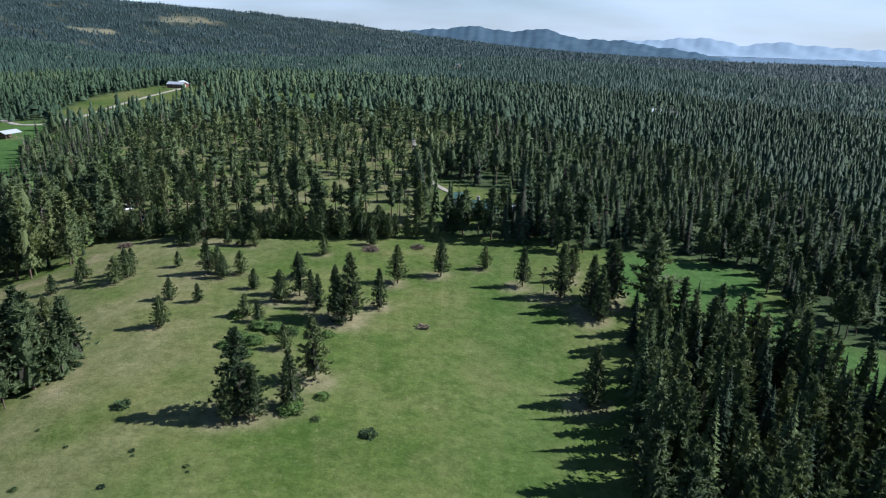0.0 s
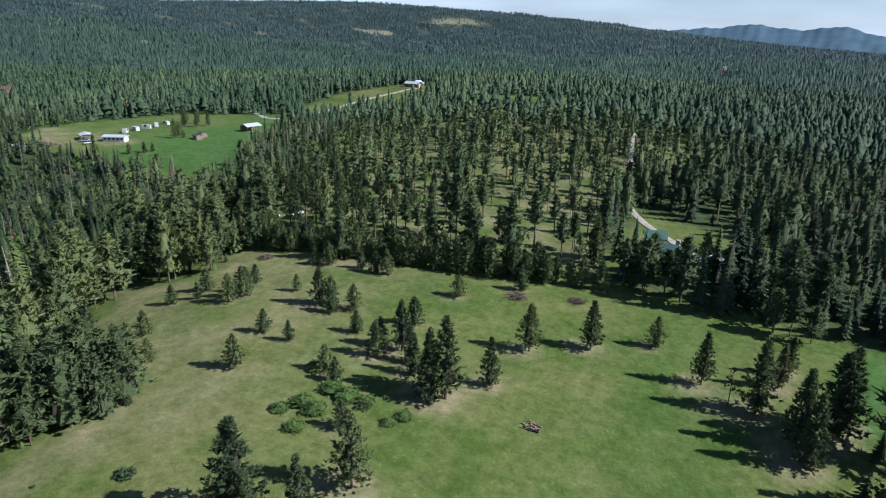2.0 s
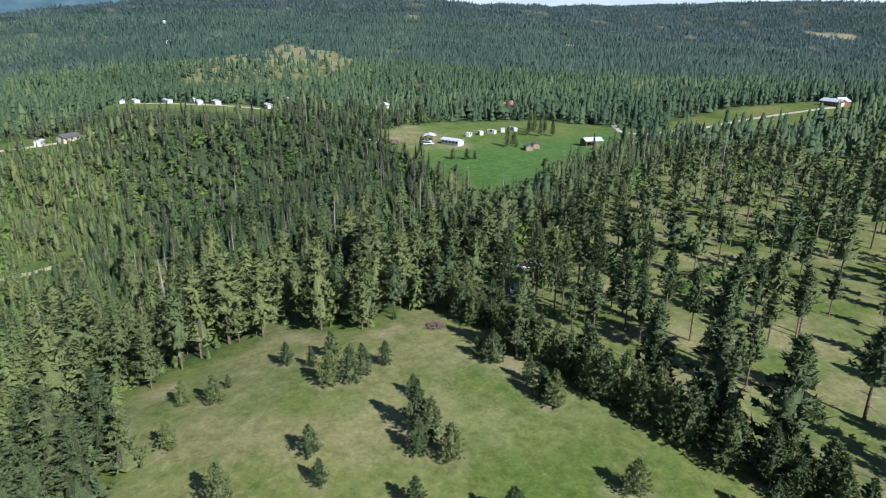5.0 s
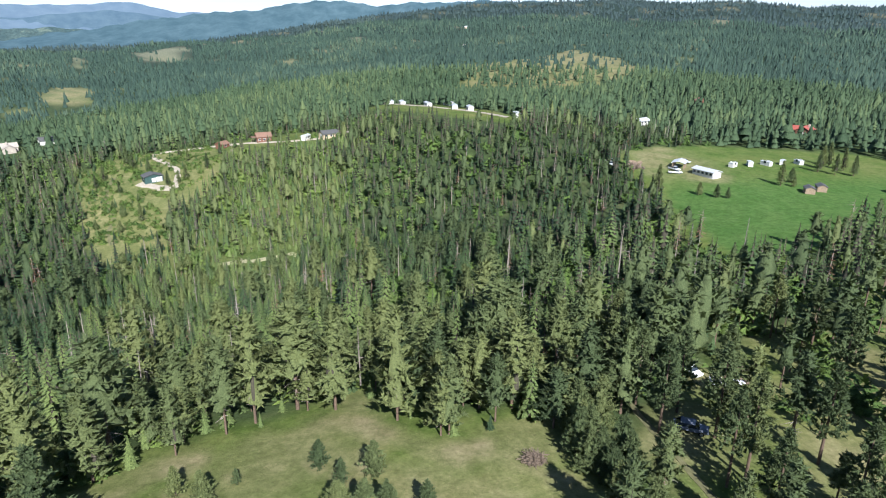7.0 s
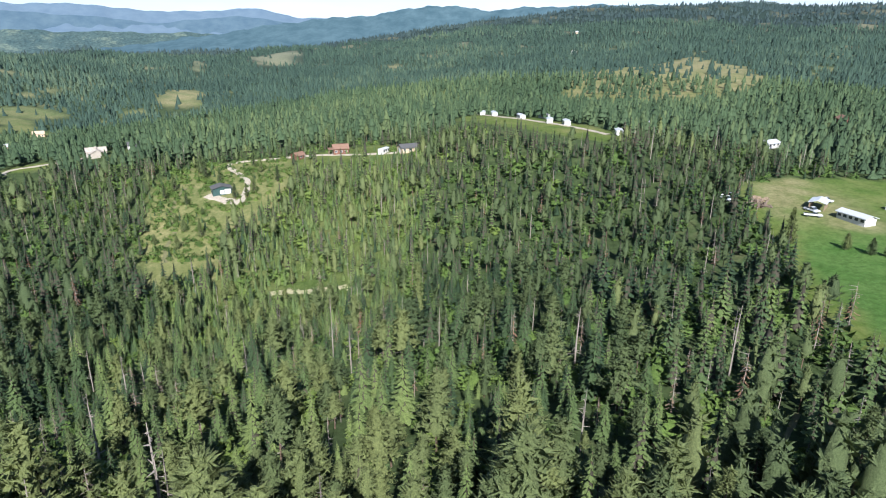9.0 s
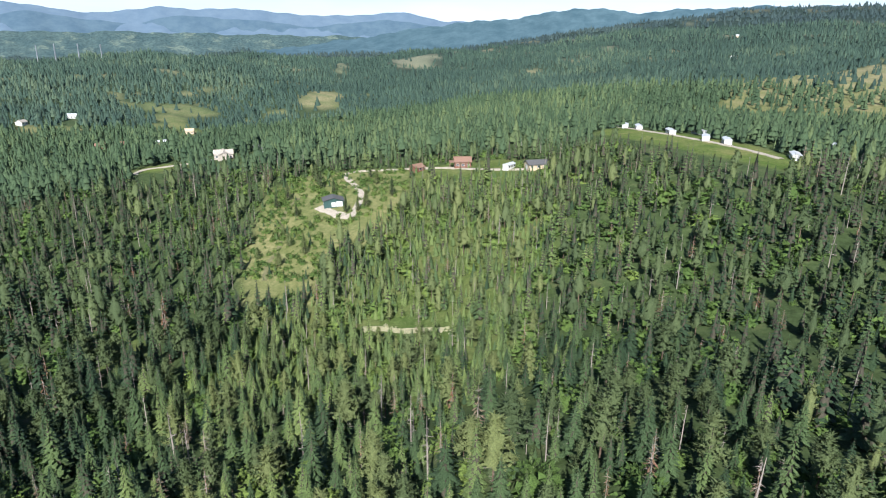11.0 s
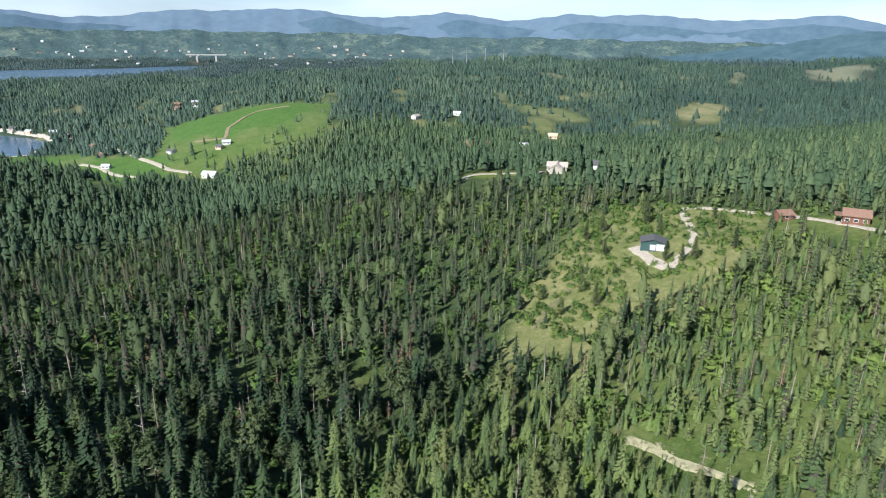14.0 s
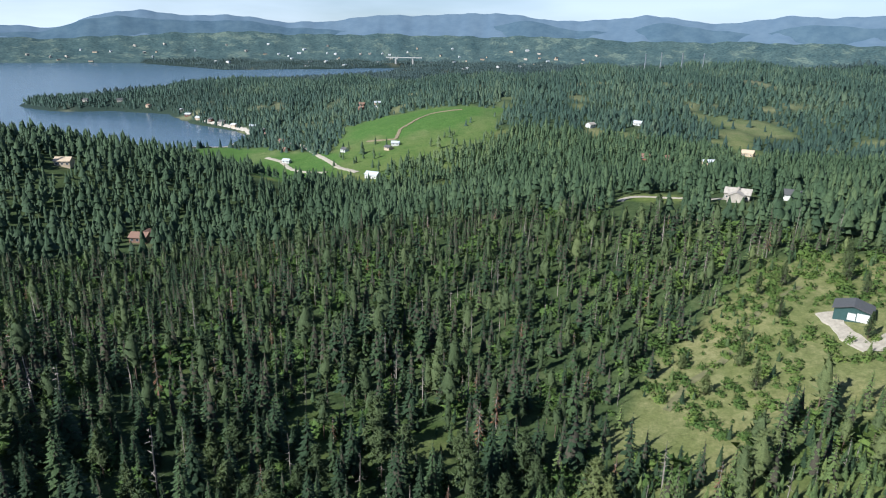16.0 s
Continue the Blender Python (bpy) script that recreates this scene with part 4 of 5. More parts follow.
FREE = [(x, y, h, "short") for x, y, h in WEST_PINES] + [(x, y, h, "short" if h < 7 else "tall") for x, y, h in NORTH_PINES + ISLAND_PINES] + [(x, y, h, "tall") for x, y, h in EAST_PINES[:-1]]
for x, y, h, sort in FREE:
    if sort == "short":
        tree(SHORT_KITS, "pine_tree", x, y, h * 1.05, "young bushy green pine standing in the meadow grass", "pines on the meadow", rng.uniform(0.95, 1.2))
    else:
        tree(PINE_KITS, "pine_tree", x, y, h * 1.05, "tall grey-green pine standing in the meadow grass", "pines on the meadow", rng.uniform(1.05, 1.35))
tree(BARE_KITS, "pine_tree", 26, 132, 7.2, "half-dead brown pine among green pines", "pines on the meadow")
# a clump of broad pines on the meadow's western edge
for x, y, h in ((-60, 86, 13), (-63, 92, 13), (-58.5, 94, 11), (-64, 84, 13.5), (-67, 90, 12), (-62, 99, 9), (-68, 97, 12), (-65, 80, 12), (-58, 89.5, 9)):
    tree(GROVE_KITS, "pine_tree", x, y, h * 1.1, "broad green pine on the edge of a meadow", "pines on the meadow's edge", rng.uniform(1.35, 1.65))
GROVE = [(33, 90), (38, 104), (44, 120), (50, 121), (60, 111), (69, 98), (78, 82), (88, 62), (88, 36), (40, 36), (30, 52), (29, 70)]


def scatter(poly, gap, jitter=0.42):
    """Places on a shaken grid inside a polygon."""
    p = np.array(poly)
    gx, gy = np.meshgrid(np.arange(p[:, 0].min(), p[:, 0].max(), gap), np.arange(p[:, 1].min(), p[:, 1].max(), gap))
    x = gx.ravel() + rng.uniform(-jitter, jitter, gx.size) * gap
    y = gy.ravel() + rng.uniform(-jitter, jitter, gx.size) * gap
    k = inside(poly, x, y)
    return x[k], y[k]


gx, gy = scatter(GROVE, 4.7)
for x, y in zip(gx, gy):
    if rng.random() < 0.75:
        tree(GROVE_KITS, "pine_tree", x, y, rng.uniform(10.5, 15.5), "dark green pine in a dense shaded grove", "trees of the grove", rng.uniform(1.0, 1.3))
    else:
        tree(FIR_KITS, "fir_tree", x, y, rng.uniform(11, 16), "dark green fir in a dense shaded grove", "trees of the grove")
HEDGE = [(-83, 158.5), (-58, 157.5), (-36, 161), (-12, 166), (4, 167), (4, 172), (-14, 171), (-38, 166.5), (-60, 162.5), (-84, 163)]
BEHIND_HEDGE = [(-84, 160), (-60, 158), (4, 170), (4, 182), (-25, 180), (-62, 173), (-82, 174)]
gx, gy = scatter(HEDGE, 2.9)
for x, y in zip(gx, gy):
    tree(SHORT_KITS, "pine_tree", x, y, rng.uniform(6.2, 9.2), "young dark green pine in a close row", "pines of the hedgerow", rng.uniform(0.85, 1.1))

for x, y in ((-88, 171), (-80, 171), (-85, 176), (-68, 174), (-69, 177), (-62, 176), (-84, 182), (-86, 202), (-87, 211), (-61, 185), (-57, 185), (-102, 209), (-109, 206), (-111, 180), (-109, 185), (-113, 193), (-78, 178), (-71, 203), (-98, 223), (-56, 191), (-100, 172), (-71, 188)):
    tree(TALL_KITS, "pine_tree", x, y, rng.uniform(11.5, 15.5), "slender pine with a bare lower trunk in an open stand", "pines of the open stand", rng.uniform(1.0, 1.25))


# ---- the forests ----
def reach(x, y):
    """Distance from the middle of the meadow or of the wooded valley, the nearer."""
    return np.minimum(np.minimum(np.hypot(x + 25, y - 115), np.hypot(x + 165, y - 85)), np.hypot(x - 78, y - 132) + 50)


def bearing(x, y):
    return np.degrees(np.arctan2(-(x + 100), y - 100))


def in_sight(x, y):
    b = bearing(x, y)
    b = np.where(b < -60, b + 360, b)
    return b < 200


def plant(gap, lo, hi):
    """Places of trees on a shaken grid between two distances, outside of the clearings and the lakes."""
    n = int((hi + 330) * 2 / gap)
    ax = (np.arange(n) - n / 2) * gap
    gx, gy = np.meshgrid(ax - 100, ax + 100)
    x, y = gx.ravel(), gy.ravel()
    d = reach(x, y)
    k = (d > lo - gap) & (d < hi + gap) & ((d < 300) | in_sight(x, y))
    x, y = x[k] + rng.uniform(-0.5, 0.5, k.sum()) * gap, y[k] + rng.uniform(-0.5, 0.5, k.sum()) * gap
    d = reach(x, y)
    k = (d >= lo) & (d < hi) & (np.hypot(x, y) < 4700)
    x, y = x[k], y[k]
    k = (openness(x, y) < 0.5) | (inside(BALD_HILL, x, y) & (wavy(x, y, 30) + wavy(x, y, 11) * 0.5 + np.clip((390 - y) / 120, -0.4, 0.7) > 0.3) & (rng.random(len(x)) < 0.5)) | ((np.hypot(x + 105, y - 120) > 480) & (rng.random(len(x)) < 0.05) & ~inside(LAKE_FIELD, x, y) & ~inside(HILL_FIELD, x, y))
    for shore in (LAKE_SHORE, FAR_LAKE):
        k &= edge_distance(shore, x, y) < -3
    x, y = x[k], y[k]
    k = np.ones(len(x), bool)
    if lo < 500:
        for poly, keep in ((STAND, gap * gap / 60), (RIDGE_OPEN, gap * gap / 120), (GLADE, gap * gap / 75), (GLADE_EAST, gap * gap / 75), (GROVE, 0), (HEDGE, 0), (BEHIND_HEDGE, 0.1)):
            k &= ~(inside(poly, x, y) & (rng.random(len(x)) > keep))
        k &= ~((np.abs(x + 79 - (y - 166) * -0.75) < 4) & (y > 163) & (y < 200))
    thin = wavy(x, y, 37) + wavy(x, y, 120)
    k &= rng.random(len(x)) > np.clip((thin - 0.45) * 0.5, 0, 0.18)
    return x[k], y[k]


def pine_share(x, y):
    s = np.where((x > -120) & (y > 90), 0.9, 0.25)
    s = np.where(inside(STAND, x, y), 1.0, s)
    return np.where(x > 20, 0.6, s)


def breadth(x, y):
    """Crowns are fuller on the meadow's edge and in the young fir wood."""
    return np.where(inside(STAND, x, y), 1.15, np.where((x < -195) & (x > -335) & (y > 85) & (y < 265), 1.3, 1.2))


def tall(x, y, n):
    """Heights: full-grown pines round the meadow and in the glades, lower firs on the slopes."""
    shaken = np.exp(np.clip(rng.normal(0, 0.27, n), -0.7, 0.5))
    h = np.where((x > -115) & (x < 50) & (y > 40) & (y < 400), 11.2, 8.8)
    h = np.where(inside(STAND, x, y), 10.8, h)
    h = np.where((x < -115) & (x > -255) & (y < 40) & (y > -60), 10.5, h)
    return shaken * np.where((x < -200) & (x > -330) & (y > 60) & (y < 260), 7.8, h)


def rows_for(x, y, models, h, wide=1.0):
    pick, out = rng.integers(0, len(models), len(x)), []
    z = land(x, y)
    w = h * wide * breadth(x, y) * rng.uniform(0.85, 1.25, len(x))
    turn = rng.uniform(0, 6.28, len(x))
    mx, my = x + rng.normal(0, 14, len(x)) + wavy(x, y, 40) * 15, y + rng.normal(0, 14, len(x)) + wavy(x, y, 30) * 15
    # tint by area: young firs lighter, and sunlit or shaded woods painted so
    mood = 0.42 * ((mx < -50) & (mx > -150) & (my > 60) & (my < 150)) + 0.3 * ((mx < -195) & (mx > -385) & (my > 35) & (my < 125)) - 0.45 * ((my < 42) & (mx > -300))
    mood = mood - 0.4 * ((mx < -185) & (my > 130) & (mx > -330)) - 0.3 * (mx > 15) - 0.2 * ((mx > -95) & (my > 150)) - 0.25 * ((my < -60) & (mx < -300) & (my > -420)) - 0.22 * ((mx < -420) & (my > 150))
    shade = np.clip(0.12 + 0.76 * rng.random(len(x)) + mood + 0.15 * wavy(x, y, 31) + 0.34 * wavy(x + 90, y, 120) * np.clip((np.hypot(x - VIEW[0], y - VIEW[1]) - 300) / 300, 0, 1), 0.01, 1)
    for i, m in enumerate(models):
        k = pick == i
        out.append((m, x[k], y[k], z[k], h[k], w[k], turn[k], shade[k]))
    return out


def woodland(name, gap, lo, hi, pines, firs, label, wide=1.0, odd=True, bush=None, young=0):
    x, y = plant(gap, lo, hi)
    h, p, q = tall(x, y, len(x)), rng.random(len(x)) < pine_share(x, y), rng.random(len(x))
    dead = (q < 0.045) & (x < -95) if odd else q < -1
    grey = (q > 0.935) & (x < -95) if odd else q < -1
    k = ~dead & ~grey
    aside = (((x > -95) & (y < 40)) | (x > 150) | ((x > 95) & (y < 90))) & (lo < 300)
    rows = rows_for(x[aside], y[aside], FAR_FIR, h[aside])
    k, dead, grey = k & ~aside, dead & ~aside, grey & ~aside
    if lo < 262:
        stand = k & p & inside(STAND, x, y)
        rows += rows_for(x[stand], y[stand], STAND_NEAR if lo < 98 else STAND_MID, h[stand], wide)
        p = p & ~stand
        k = k & ~stand
    rows += rows_for(x[k & p], y[k & p], pines, h[k & p], wide) + rows_for(x[k & ~p], y[k & ~p], firs, h[k & ~p], wide)
    if odd:
        rows += rows_for(x[dead], y[dead], DEAD_NEAR, h[dead] * 0.95) + rows_for(x[grey], y[grey], SNAGS, h[grey])
    if bush:
        bx, by = plant(gap * 1.25, lo, hi)
        k = (rng.random(len(bx)) < 0.4) & (bx < -60)
        rows += rows_for(bx[k], by[k], bush, rng.uniform(1.2, 4.5, k.sum()) + 3.0 * (rng.random(k.sum()) < 0.3), 1.1)
    if young:
        bx, by = plant(young, lo, hi)
        k = (bx < -50) & ~inside(STAND, bx, by)
        rows += rows_for(bx[k], by[k], YOUNG_NEAR if lo < 98 else YOUNG, rng.uniform(2.2, 6.0, k.sum()))
    merged(name, rows, label, "forest")


woodland("forest", 4.9, 0, 98, PINE_NEAR, FIR_NEAR, "dense green pine and fir forest with some dead trees", bush=BUSH_NEAR, young=6.5)
woodland("forest", 4.9, 98, 262, PINE_MID, FIR_MID, "green fir and pine forest on the valley slopes", bush=BUSH_MID, young=7.5)
woodland("forest", 5.3, 262, 700, FAR_PINE, FAR_FIR, "green conifer forest covering the hills", 1.05, odd=False)
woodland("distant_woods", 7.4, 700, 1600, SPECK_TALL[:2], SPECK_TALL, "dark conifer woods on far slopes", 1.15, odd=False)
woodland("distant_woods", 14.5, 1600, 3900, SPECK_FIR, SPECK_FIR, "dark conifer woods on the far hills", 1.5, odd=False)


# ---- small helpers for built things ----
def part(name, bm, mat, parent, label=""):
    me = bpy.data.meshes.new(name)
    bm.to_mesh(me)
    bm.free()
    me.materials.append(mat)
    ob = new(name, me)
    ob.parent = parent
    if label:
        tagged(ob, label)
    return ob


def slab(bm, x0, x1, y0, y1, z0, z1, m=None):
    v = [bm.verts.new(p) for p in ((x0, y0, z0), (x1, y0, z0), (x1, y1, z0), (x0, y1, z0), (x0, y0, z1), (x1, y0, z1), (x1, y1, z1), (x0, y1, z1))]
    if m:
        for q in v:
            q.co = m @ q.co
    for f in ((3, 2, 1, 0), (4, 5, 6, 7), (0, 1, 5, 4), (1, 2, 6, 5), (2, 3, 7, 6), (3, 0, 4, 7)):
        bm.faces.new([v[i] for i in f])
    return bm


def prism(bm, outline, y0, y1):
    """An outline of (x, z) drawn out along y."""
    a, b = [bm.verts.new((x, y0, z)) for x, z in outline], [bm.verts.new((x, y1, z)) for x, z in outline]
    n = len(outline)
    bm.faces.new(a)
    bm.faces.new(b[::-1])
    for i in range(n):
        bm.faces.new((a[i], b[i], b[(i + 1) % n], a[(i + 1) % n]))
    bmesh.ops.recalc_face_normals(bm, faces=bm.faces[:])
    return bm


def base(name, x, y, turn, size=3.0):
    z = min(float(land(x + dx, y + dy)) for dx in (-size, 0, size) for dy in (-size, 0, size))
    top = max(float(land(x + dx, y + dy)) for dx in (-size, 0, size) for dy in (-size, 0, size))
    ob = new(name)
    ob.matrix_world = pose(x, y, 0.5 * z + 0.5 * top, 0, 0, turn)
    ob.empty_display_size = 1
    return ob


WHITE = plain("white_paint", (0.54, 0.53, 0.50), 0.55, vary=0.08, scale=0.8)
TAN = plain("tan_siding", (0.46, 0.36, 0.25), 0.75, vary=0.15, scale=0.8)
BROWN = plain("red_brown_siding", (0.16, 0.075, 0.05), 0.75, vary=0.2, scale=0.8)
GREEN_WALL = plain("dark_green_siding", (0.035, 0.075, 0.070), 0.6, vary=0.15)
GREY_ROOF = plain("grey_roofing", (0.085, 0.085, 0.085), 0.7, vary=0.2, scale=2)
WHITE_ROOF = plain("white_metal_roof", (0.55, 0.57, 0.59), 0.4, 0.2, vary=0.08, scale=0.5)
TEAL_ROOF = plain("green_metal_roof", (0.09, 0.16, 0.13), 0.4, 0.2, vary=0.12, scale=0.5)
RED_ROOF = plain("red_roofing", (0.30, 0.085, 0.065), 0.6, vary=0.2)
BROWN_ROOF = plain("brown_roofing", (0.20, 0.12, 0.085), 0.75, vary=0.25)
STONE = plain("pale_stone", (0.36, 0.32, 0.27), 0.8, vary=0.25, scale=0.8)
GLASS = plain("dark_window_glass", (0.03, 0.04, 0.05), 0.08, vary=0.1, spec=0.6)
CONCRETE = plain("concrete", (0.45, 0.44, 0.41), 0.85, vary=0.15)
WOOD = plain("weathered_boards", (0.25, 0.19, 0.13), 0.85, vary=0.3, scale=2)
METAL = plain("grey_steel", (0.45, 0.46, 0.48), 0.4, 0.7, vary=0.1)
TYRE = plain("tyre_rubber", (0.02, 0.02, 0.02), 0.85, vary=0.1)
CAR_WHITE = plain("white_car_paint", (0.62, 0.63, 0.64), 0.25, vary=0.04, spec=0.5)
CAR_BLUE = plain("blue_grey_car_paint", (0.13, 0.15, 0.19), 0.25, vary=0.06, spec=0.5)
SCRAP = plain("rusty_scrap", (0.17, 0.13, 0.10), 0.9, vary=0.5, scale=2)
TWIGS = plain("red_brown_twigs", (0.15, 0.115, 0.085), 0.95, vary=0.4, scale=3)


def house(name, label, x, y, turn, w, l, h, rise, wall, roof, category="house", group="", doors=(), windows=2, eave=0.5, chimney=False, porch=False, wing=None):
    """A gabled building; its gables face -y and +y. doors: (middle, width, height, material) on the -y gable."""
    root = base(name, x, y, turn, max(w, l) * 0.35)
    part("wall", prism(bmesh.new(), [(-w / 2, -1.6), (w / 2, -1.6), (w / 2, h), (0, h + rise), (-w / 2, h)], -l / 2, l / 2), wall, root)
    k = rise / (w / 2)
    e, t = w / 2 + eave, 0.22
    bm = prism(bmesh.new(), [(-e, h - k * eave + 0.02), (0, h + rise + 0.02), (e, h - k * eave + 0.02), (e, h - k * eave + t), (0, h + rise + t), (-e, h - k * eave + t)], -l / 2 - eave, l / 2 + eave)
    top = part("roof", bm, roof, root)
    if chimney:
        part("chimney", slab(bmesh.new(), w * 0.18, w * 0.18 + 0.9, -0.5, 0.4, h, h + rise + 1.0), STONE, top)
    for mid, dw, dh, mat in doors:
        bm = slab(bmesh.new(), mid - dw / 2, mid + dw / 2, -l / 2 - 0.07, -l / 2 + 0.02, 0.0, dh)
        d = part("door", bm, mat, root)
        bm = bmesh.new()
        for i in range(1, 4):
            slab(bm, mid - dw / 2 + 0.05, mid + dw / 2 - 0.05, -l / 2 - 0.10, -l / 2 - 0.072, dh * i / 4 - 0.03, dh * i / 4 + 0.03)
        part("panel", bm, mat, d)
    for i in range(windows):
        yy = -l / 2 + l * (i + 0.5) / max(1, windows)
        for s in (-1, 1):
            wn_ = part("window", slab(bmesh.new(), s * w / 2 - 0.06, s * w / 2 + 0.06, yy - 0.75, yy + 0.75, 0.95, 2.15), WHITE, root)
            part("pane", slab(bmesh.new(), s * (w / 2 + 0.06), s * (w / 2 + 0.09), yy - 0.62, yy + 0.62, 1.08, 2.02), GLASS, wn_)
    if porch:
        for s in (-1, 1):
            part("post", slab(bmesh.new(), s * w * 0.4 - 0.1, s * w * 0.4 + 0.1, -l / 2 - 2.4, -l / 2 - 2.2, -0.6, h - 0.5), WOOD, root)
        part("porch_roof", slab(bmesh.new(), -w * 0.46, w * 0.46, -l / 2 - 2.7, -l / 2 + 0.1, h - 0.5, h - 0.3), roof, root)
    if wing:
        ww, wl, side = wing
        bm = prism(bmesh.new(), [(-wl / 2, -1.6), (wl / 2, -1.6), (wl / 2, h * 0.95), (0, h * 0.95 + wl * 0.25), (-wl / 2, h * 0.95)], 0, ww)
        for v in bm.verts:
            v.co = Matrix.Rotation(radians(-90 * side), 3, "Z") @ v.co
            v.co.x += side * w * 0.3
        bmesh.ops.recalc_face_normals(bm, faces=bm.faces[:])
        part("wing_wall", bm, wall, root)
        bm = prism(bmesh.new(), [(-wl / 2 - 0.4, h * 0.95 - 0.18), (0, h * 0.95 + wl * 0.25 + 0.03), (wl / 2 + 0.4, h * 0.95 - 0.18), (wl / 2 + 0.4, h * 0.95 + 0.05), (0, h * 0.95 + wl * 0.25 + 0.25), (-wl / 2 - 0.4, h * 0.95 + 0.05)], 0.2, ww + 0.4)
        for v in bm.verts:
            v.co = Matrix.Rotation(radians(-90 * side), 3, "Z") @ v.co
            v.co.x += side * w * 0.3
        bmesh.ops.recalc_face_normals(bm, faces=bm.faces[:])
        part("wing_roof", bm, roof, root)
    return tagged(root, label, category, group)


def open_barn(name, label, x, y, turn, w, l, h, rise, roof):
    root = base(name, x, y, turn, 3)
    for i in range(4):
        for s in (-1, 1):
            yy = -l / 2 + 0.3 + (l - 0.6) * i / 3
            part("post", slab(bmesh.new(), s * (w / 2 - 0.3) - 0.12, s * (w / 2 - 0.3) + 0.12, yy - 0.12, yy + 0.12, -0.8, h), WOOD, root)
    e = w / 2 + 0.3
    part("roof", prism(bmesh.new(), [(-e, h - 0.1), (0, h + rise), (e, h - 0.1), (e, h + 0.1), (0, h + rise + 0.2), (-e, h + 0.1)], -l / 2 - 0.4, l / 2 + 0.4), roof, root)
    part("back_wall", slab(bmesh.new(), -w / 2, -w / 2 + 0.12, -l / 2, l / 2, -0.8, h - 0.1), WOOD, root)
    return tagged(root, label, "barn")


def ribbon(name, path, width, mat, label, lift=0.22, category="road"):
    """A track laid over the ground along a bent line."""
    p = np.array(path, float)
    seg = np.r_[0, np.cumsum(np.hypot(*np.diff(p, axis=0).T))]
    s = np.arange(0, seg[-1], 2.5 if seg[-1] < 400 else 8)
    cx, cy = np.interp(s, seg, p[:, 0]), np.interp(s, seg, p[:, 1])
    for _ in range(3):
        cx[1:-1], cy[1:-1] = (cx[:-2] + cx[1:-1] * 2 + cx[2:]) / 4, (cy[:-2] + cy[1:-1] * 2 + cy[2:]) / 4
    tx, ty = np.gradient(cx), np.gradient(cy)
    n = np.hypot(tx, ty) + 1e-9
    v, f = [], []
    for i in range(len(s)):
        wob = width * (0.5 + 0.09 * math.sin(s[i] * 0.5) + 0.06 * math.sin(s[i] * 1.3 + 2))
        for j, (off, dz) in enumerate(((-1.12, -0.5), (-1, 0), (0, 0.08), (1, 0), (1.12, -0.5))):
            v.append((cx[i] - ty[i] / n[i] * off * wob, cy[i] + tx[i] / n[i] * off * wob, lift + dz))
        if i:
            for j in range(4):
                a, b = (i - 1) * 5 + j, i * 5 + j
                f.append((a, a + 1, b + 1, b))
    v = np.array(v)
    v[:, 2] += land(v[:, 0], v[:, 1])
    me = bpy.data.meshes.new(name)
    me.from_pydata(v.tolist(), [], f)
    me.materials.append(mat)
    bm = bmesh.new()
    bm.from_mesh(me)
    bmesh.ops.recalc_face_normals(bm, faces=bm.faces[:])
    if sum(q.normal.z for q in bm.faces) < 0:
        bmesh.ops.reverse_faces(bm, faces=bm.faces[:])
    bm.to_mesh(me)
    bm.free()
    return tagged(new(name, me), label, category, kind="structure")


# ---- tracks and drives ----
ribbon("road", [(-340, 34), (-344, 30), (-352, 31), (-366, 27), (-382, 15), (-396, 3), (-402, 12), (-403, 36), (-402, 60), (-397, 80), (-392, 104), (-400, 130)], 2.8, GRAVEL, "pale gravel drive curving up to a shop")
ribbon("road", [(-349, 12), (-345, 19), (-341, 26), (-339, 33)], 4.5, GRAVEL, "pale gravel yard before a shop", 0.3)
ribbon("road", [(-376, -114), (-382, -119), (-391, -119), (-400, -110), (-412, -98), (-428, -90)], 3.0, GRAVEL, "pale drive curving round a ridge lawn")
ribbon("road", [(-140, 200), (-117, 184), (-89, 170), (-73, 171), (-56, 172), (-25, 176), (0, 181), (16, 184)], 0.9, WORN, "shaded dirt track behind a row of pines", 0.06)
ribbon("road", [(24, 190), (20, 202), (13, 213), (3, 227), (-3, 250), (-5, 283), (-11, 355), (-18, 459), (-28, 619), (-34, 720)], 2.2, GRAVEL, "pale gravel road running straight through the trees")
ribbon("road", [(-300, 420), (-255, 385), (-234, 368), (-222, 372), (-214, 400), (-208, 440), (-196, 490), (-193, 512)], 3.4, GRAVEL, "pale road rising past a green pasture")
ribbon("road", [(-222, 374), (-190, 384), (-150, 392), (-90, 396), (-40, 392)], 3.0, GRAVEL, "pale road behind the pine stand")
ribbon("road", [(-332, -700), (-341, -654), (-345, -580), (-345, -512), (-352, -470)], 4.5, GRAVEL, "straight pale road past farm fields", 0.5)
ribbon("road", [(-292, -640), (-303, -611), (-306, -570), (-318, -522), (-330, -500)], 4.5, GRAVEL, "pale farm track across a green field", 0.5)
ribbon("road", [(-400, -590), (-425, -562), (-445, -600), (-500, -640), (-542, -628)], 4.0, DIRT, "farm track over a green hill field", 0.5)
ribbon("road", [(-530, 140), (-504, 152), (-480, 165), (-442, 190), (-420, 203), (-392, 216)], 3.0, GRAVEL, "pale gravel lane along a row of homes", 0.35)
ribbon("road", [(-284, 20), (-296, 14), (-312, 12), (-326, 4), (-342, -2), (-360, -4)], 1.8, WORN, "faint dirt track through hillside grass", 0.1)
ribbon("dry_wash", [(-257, 72), (-258, 78), (-256, 85), (-258.5, 93), (-257, 101)], 2.6, HAY, "pale dry wash between young firs", 0.1, "wash")
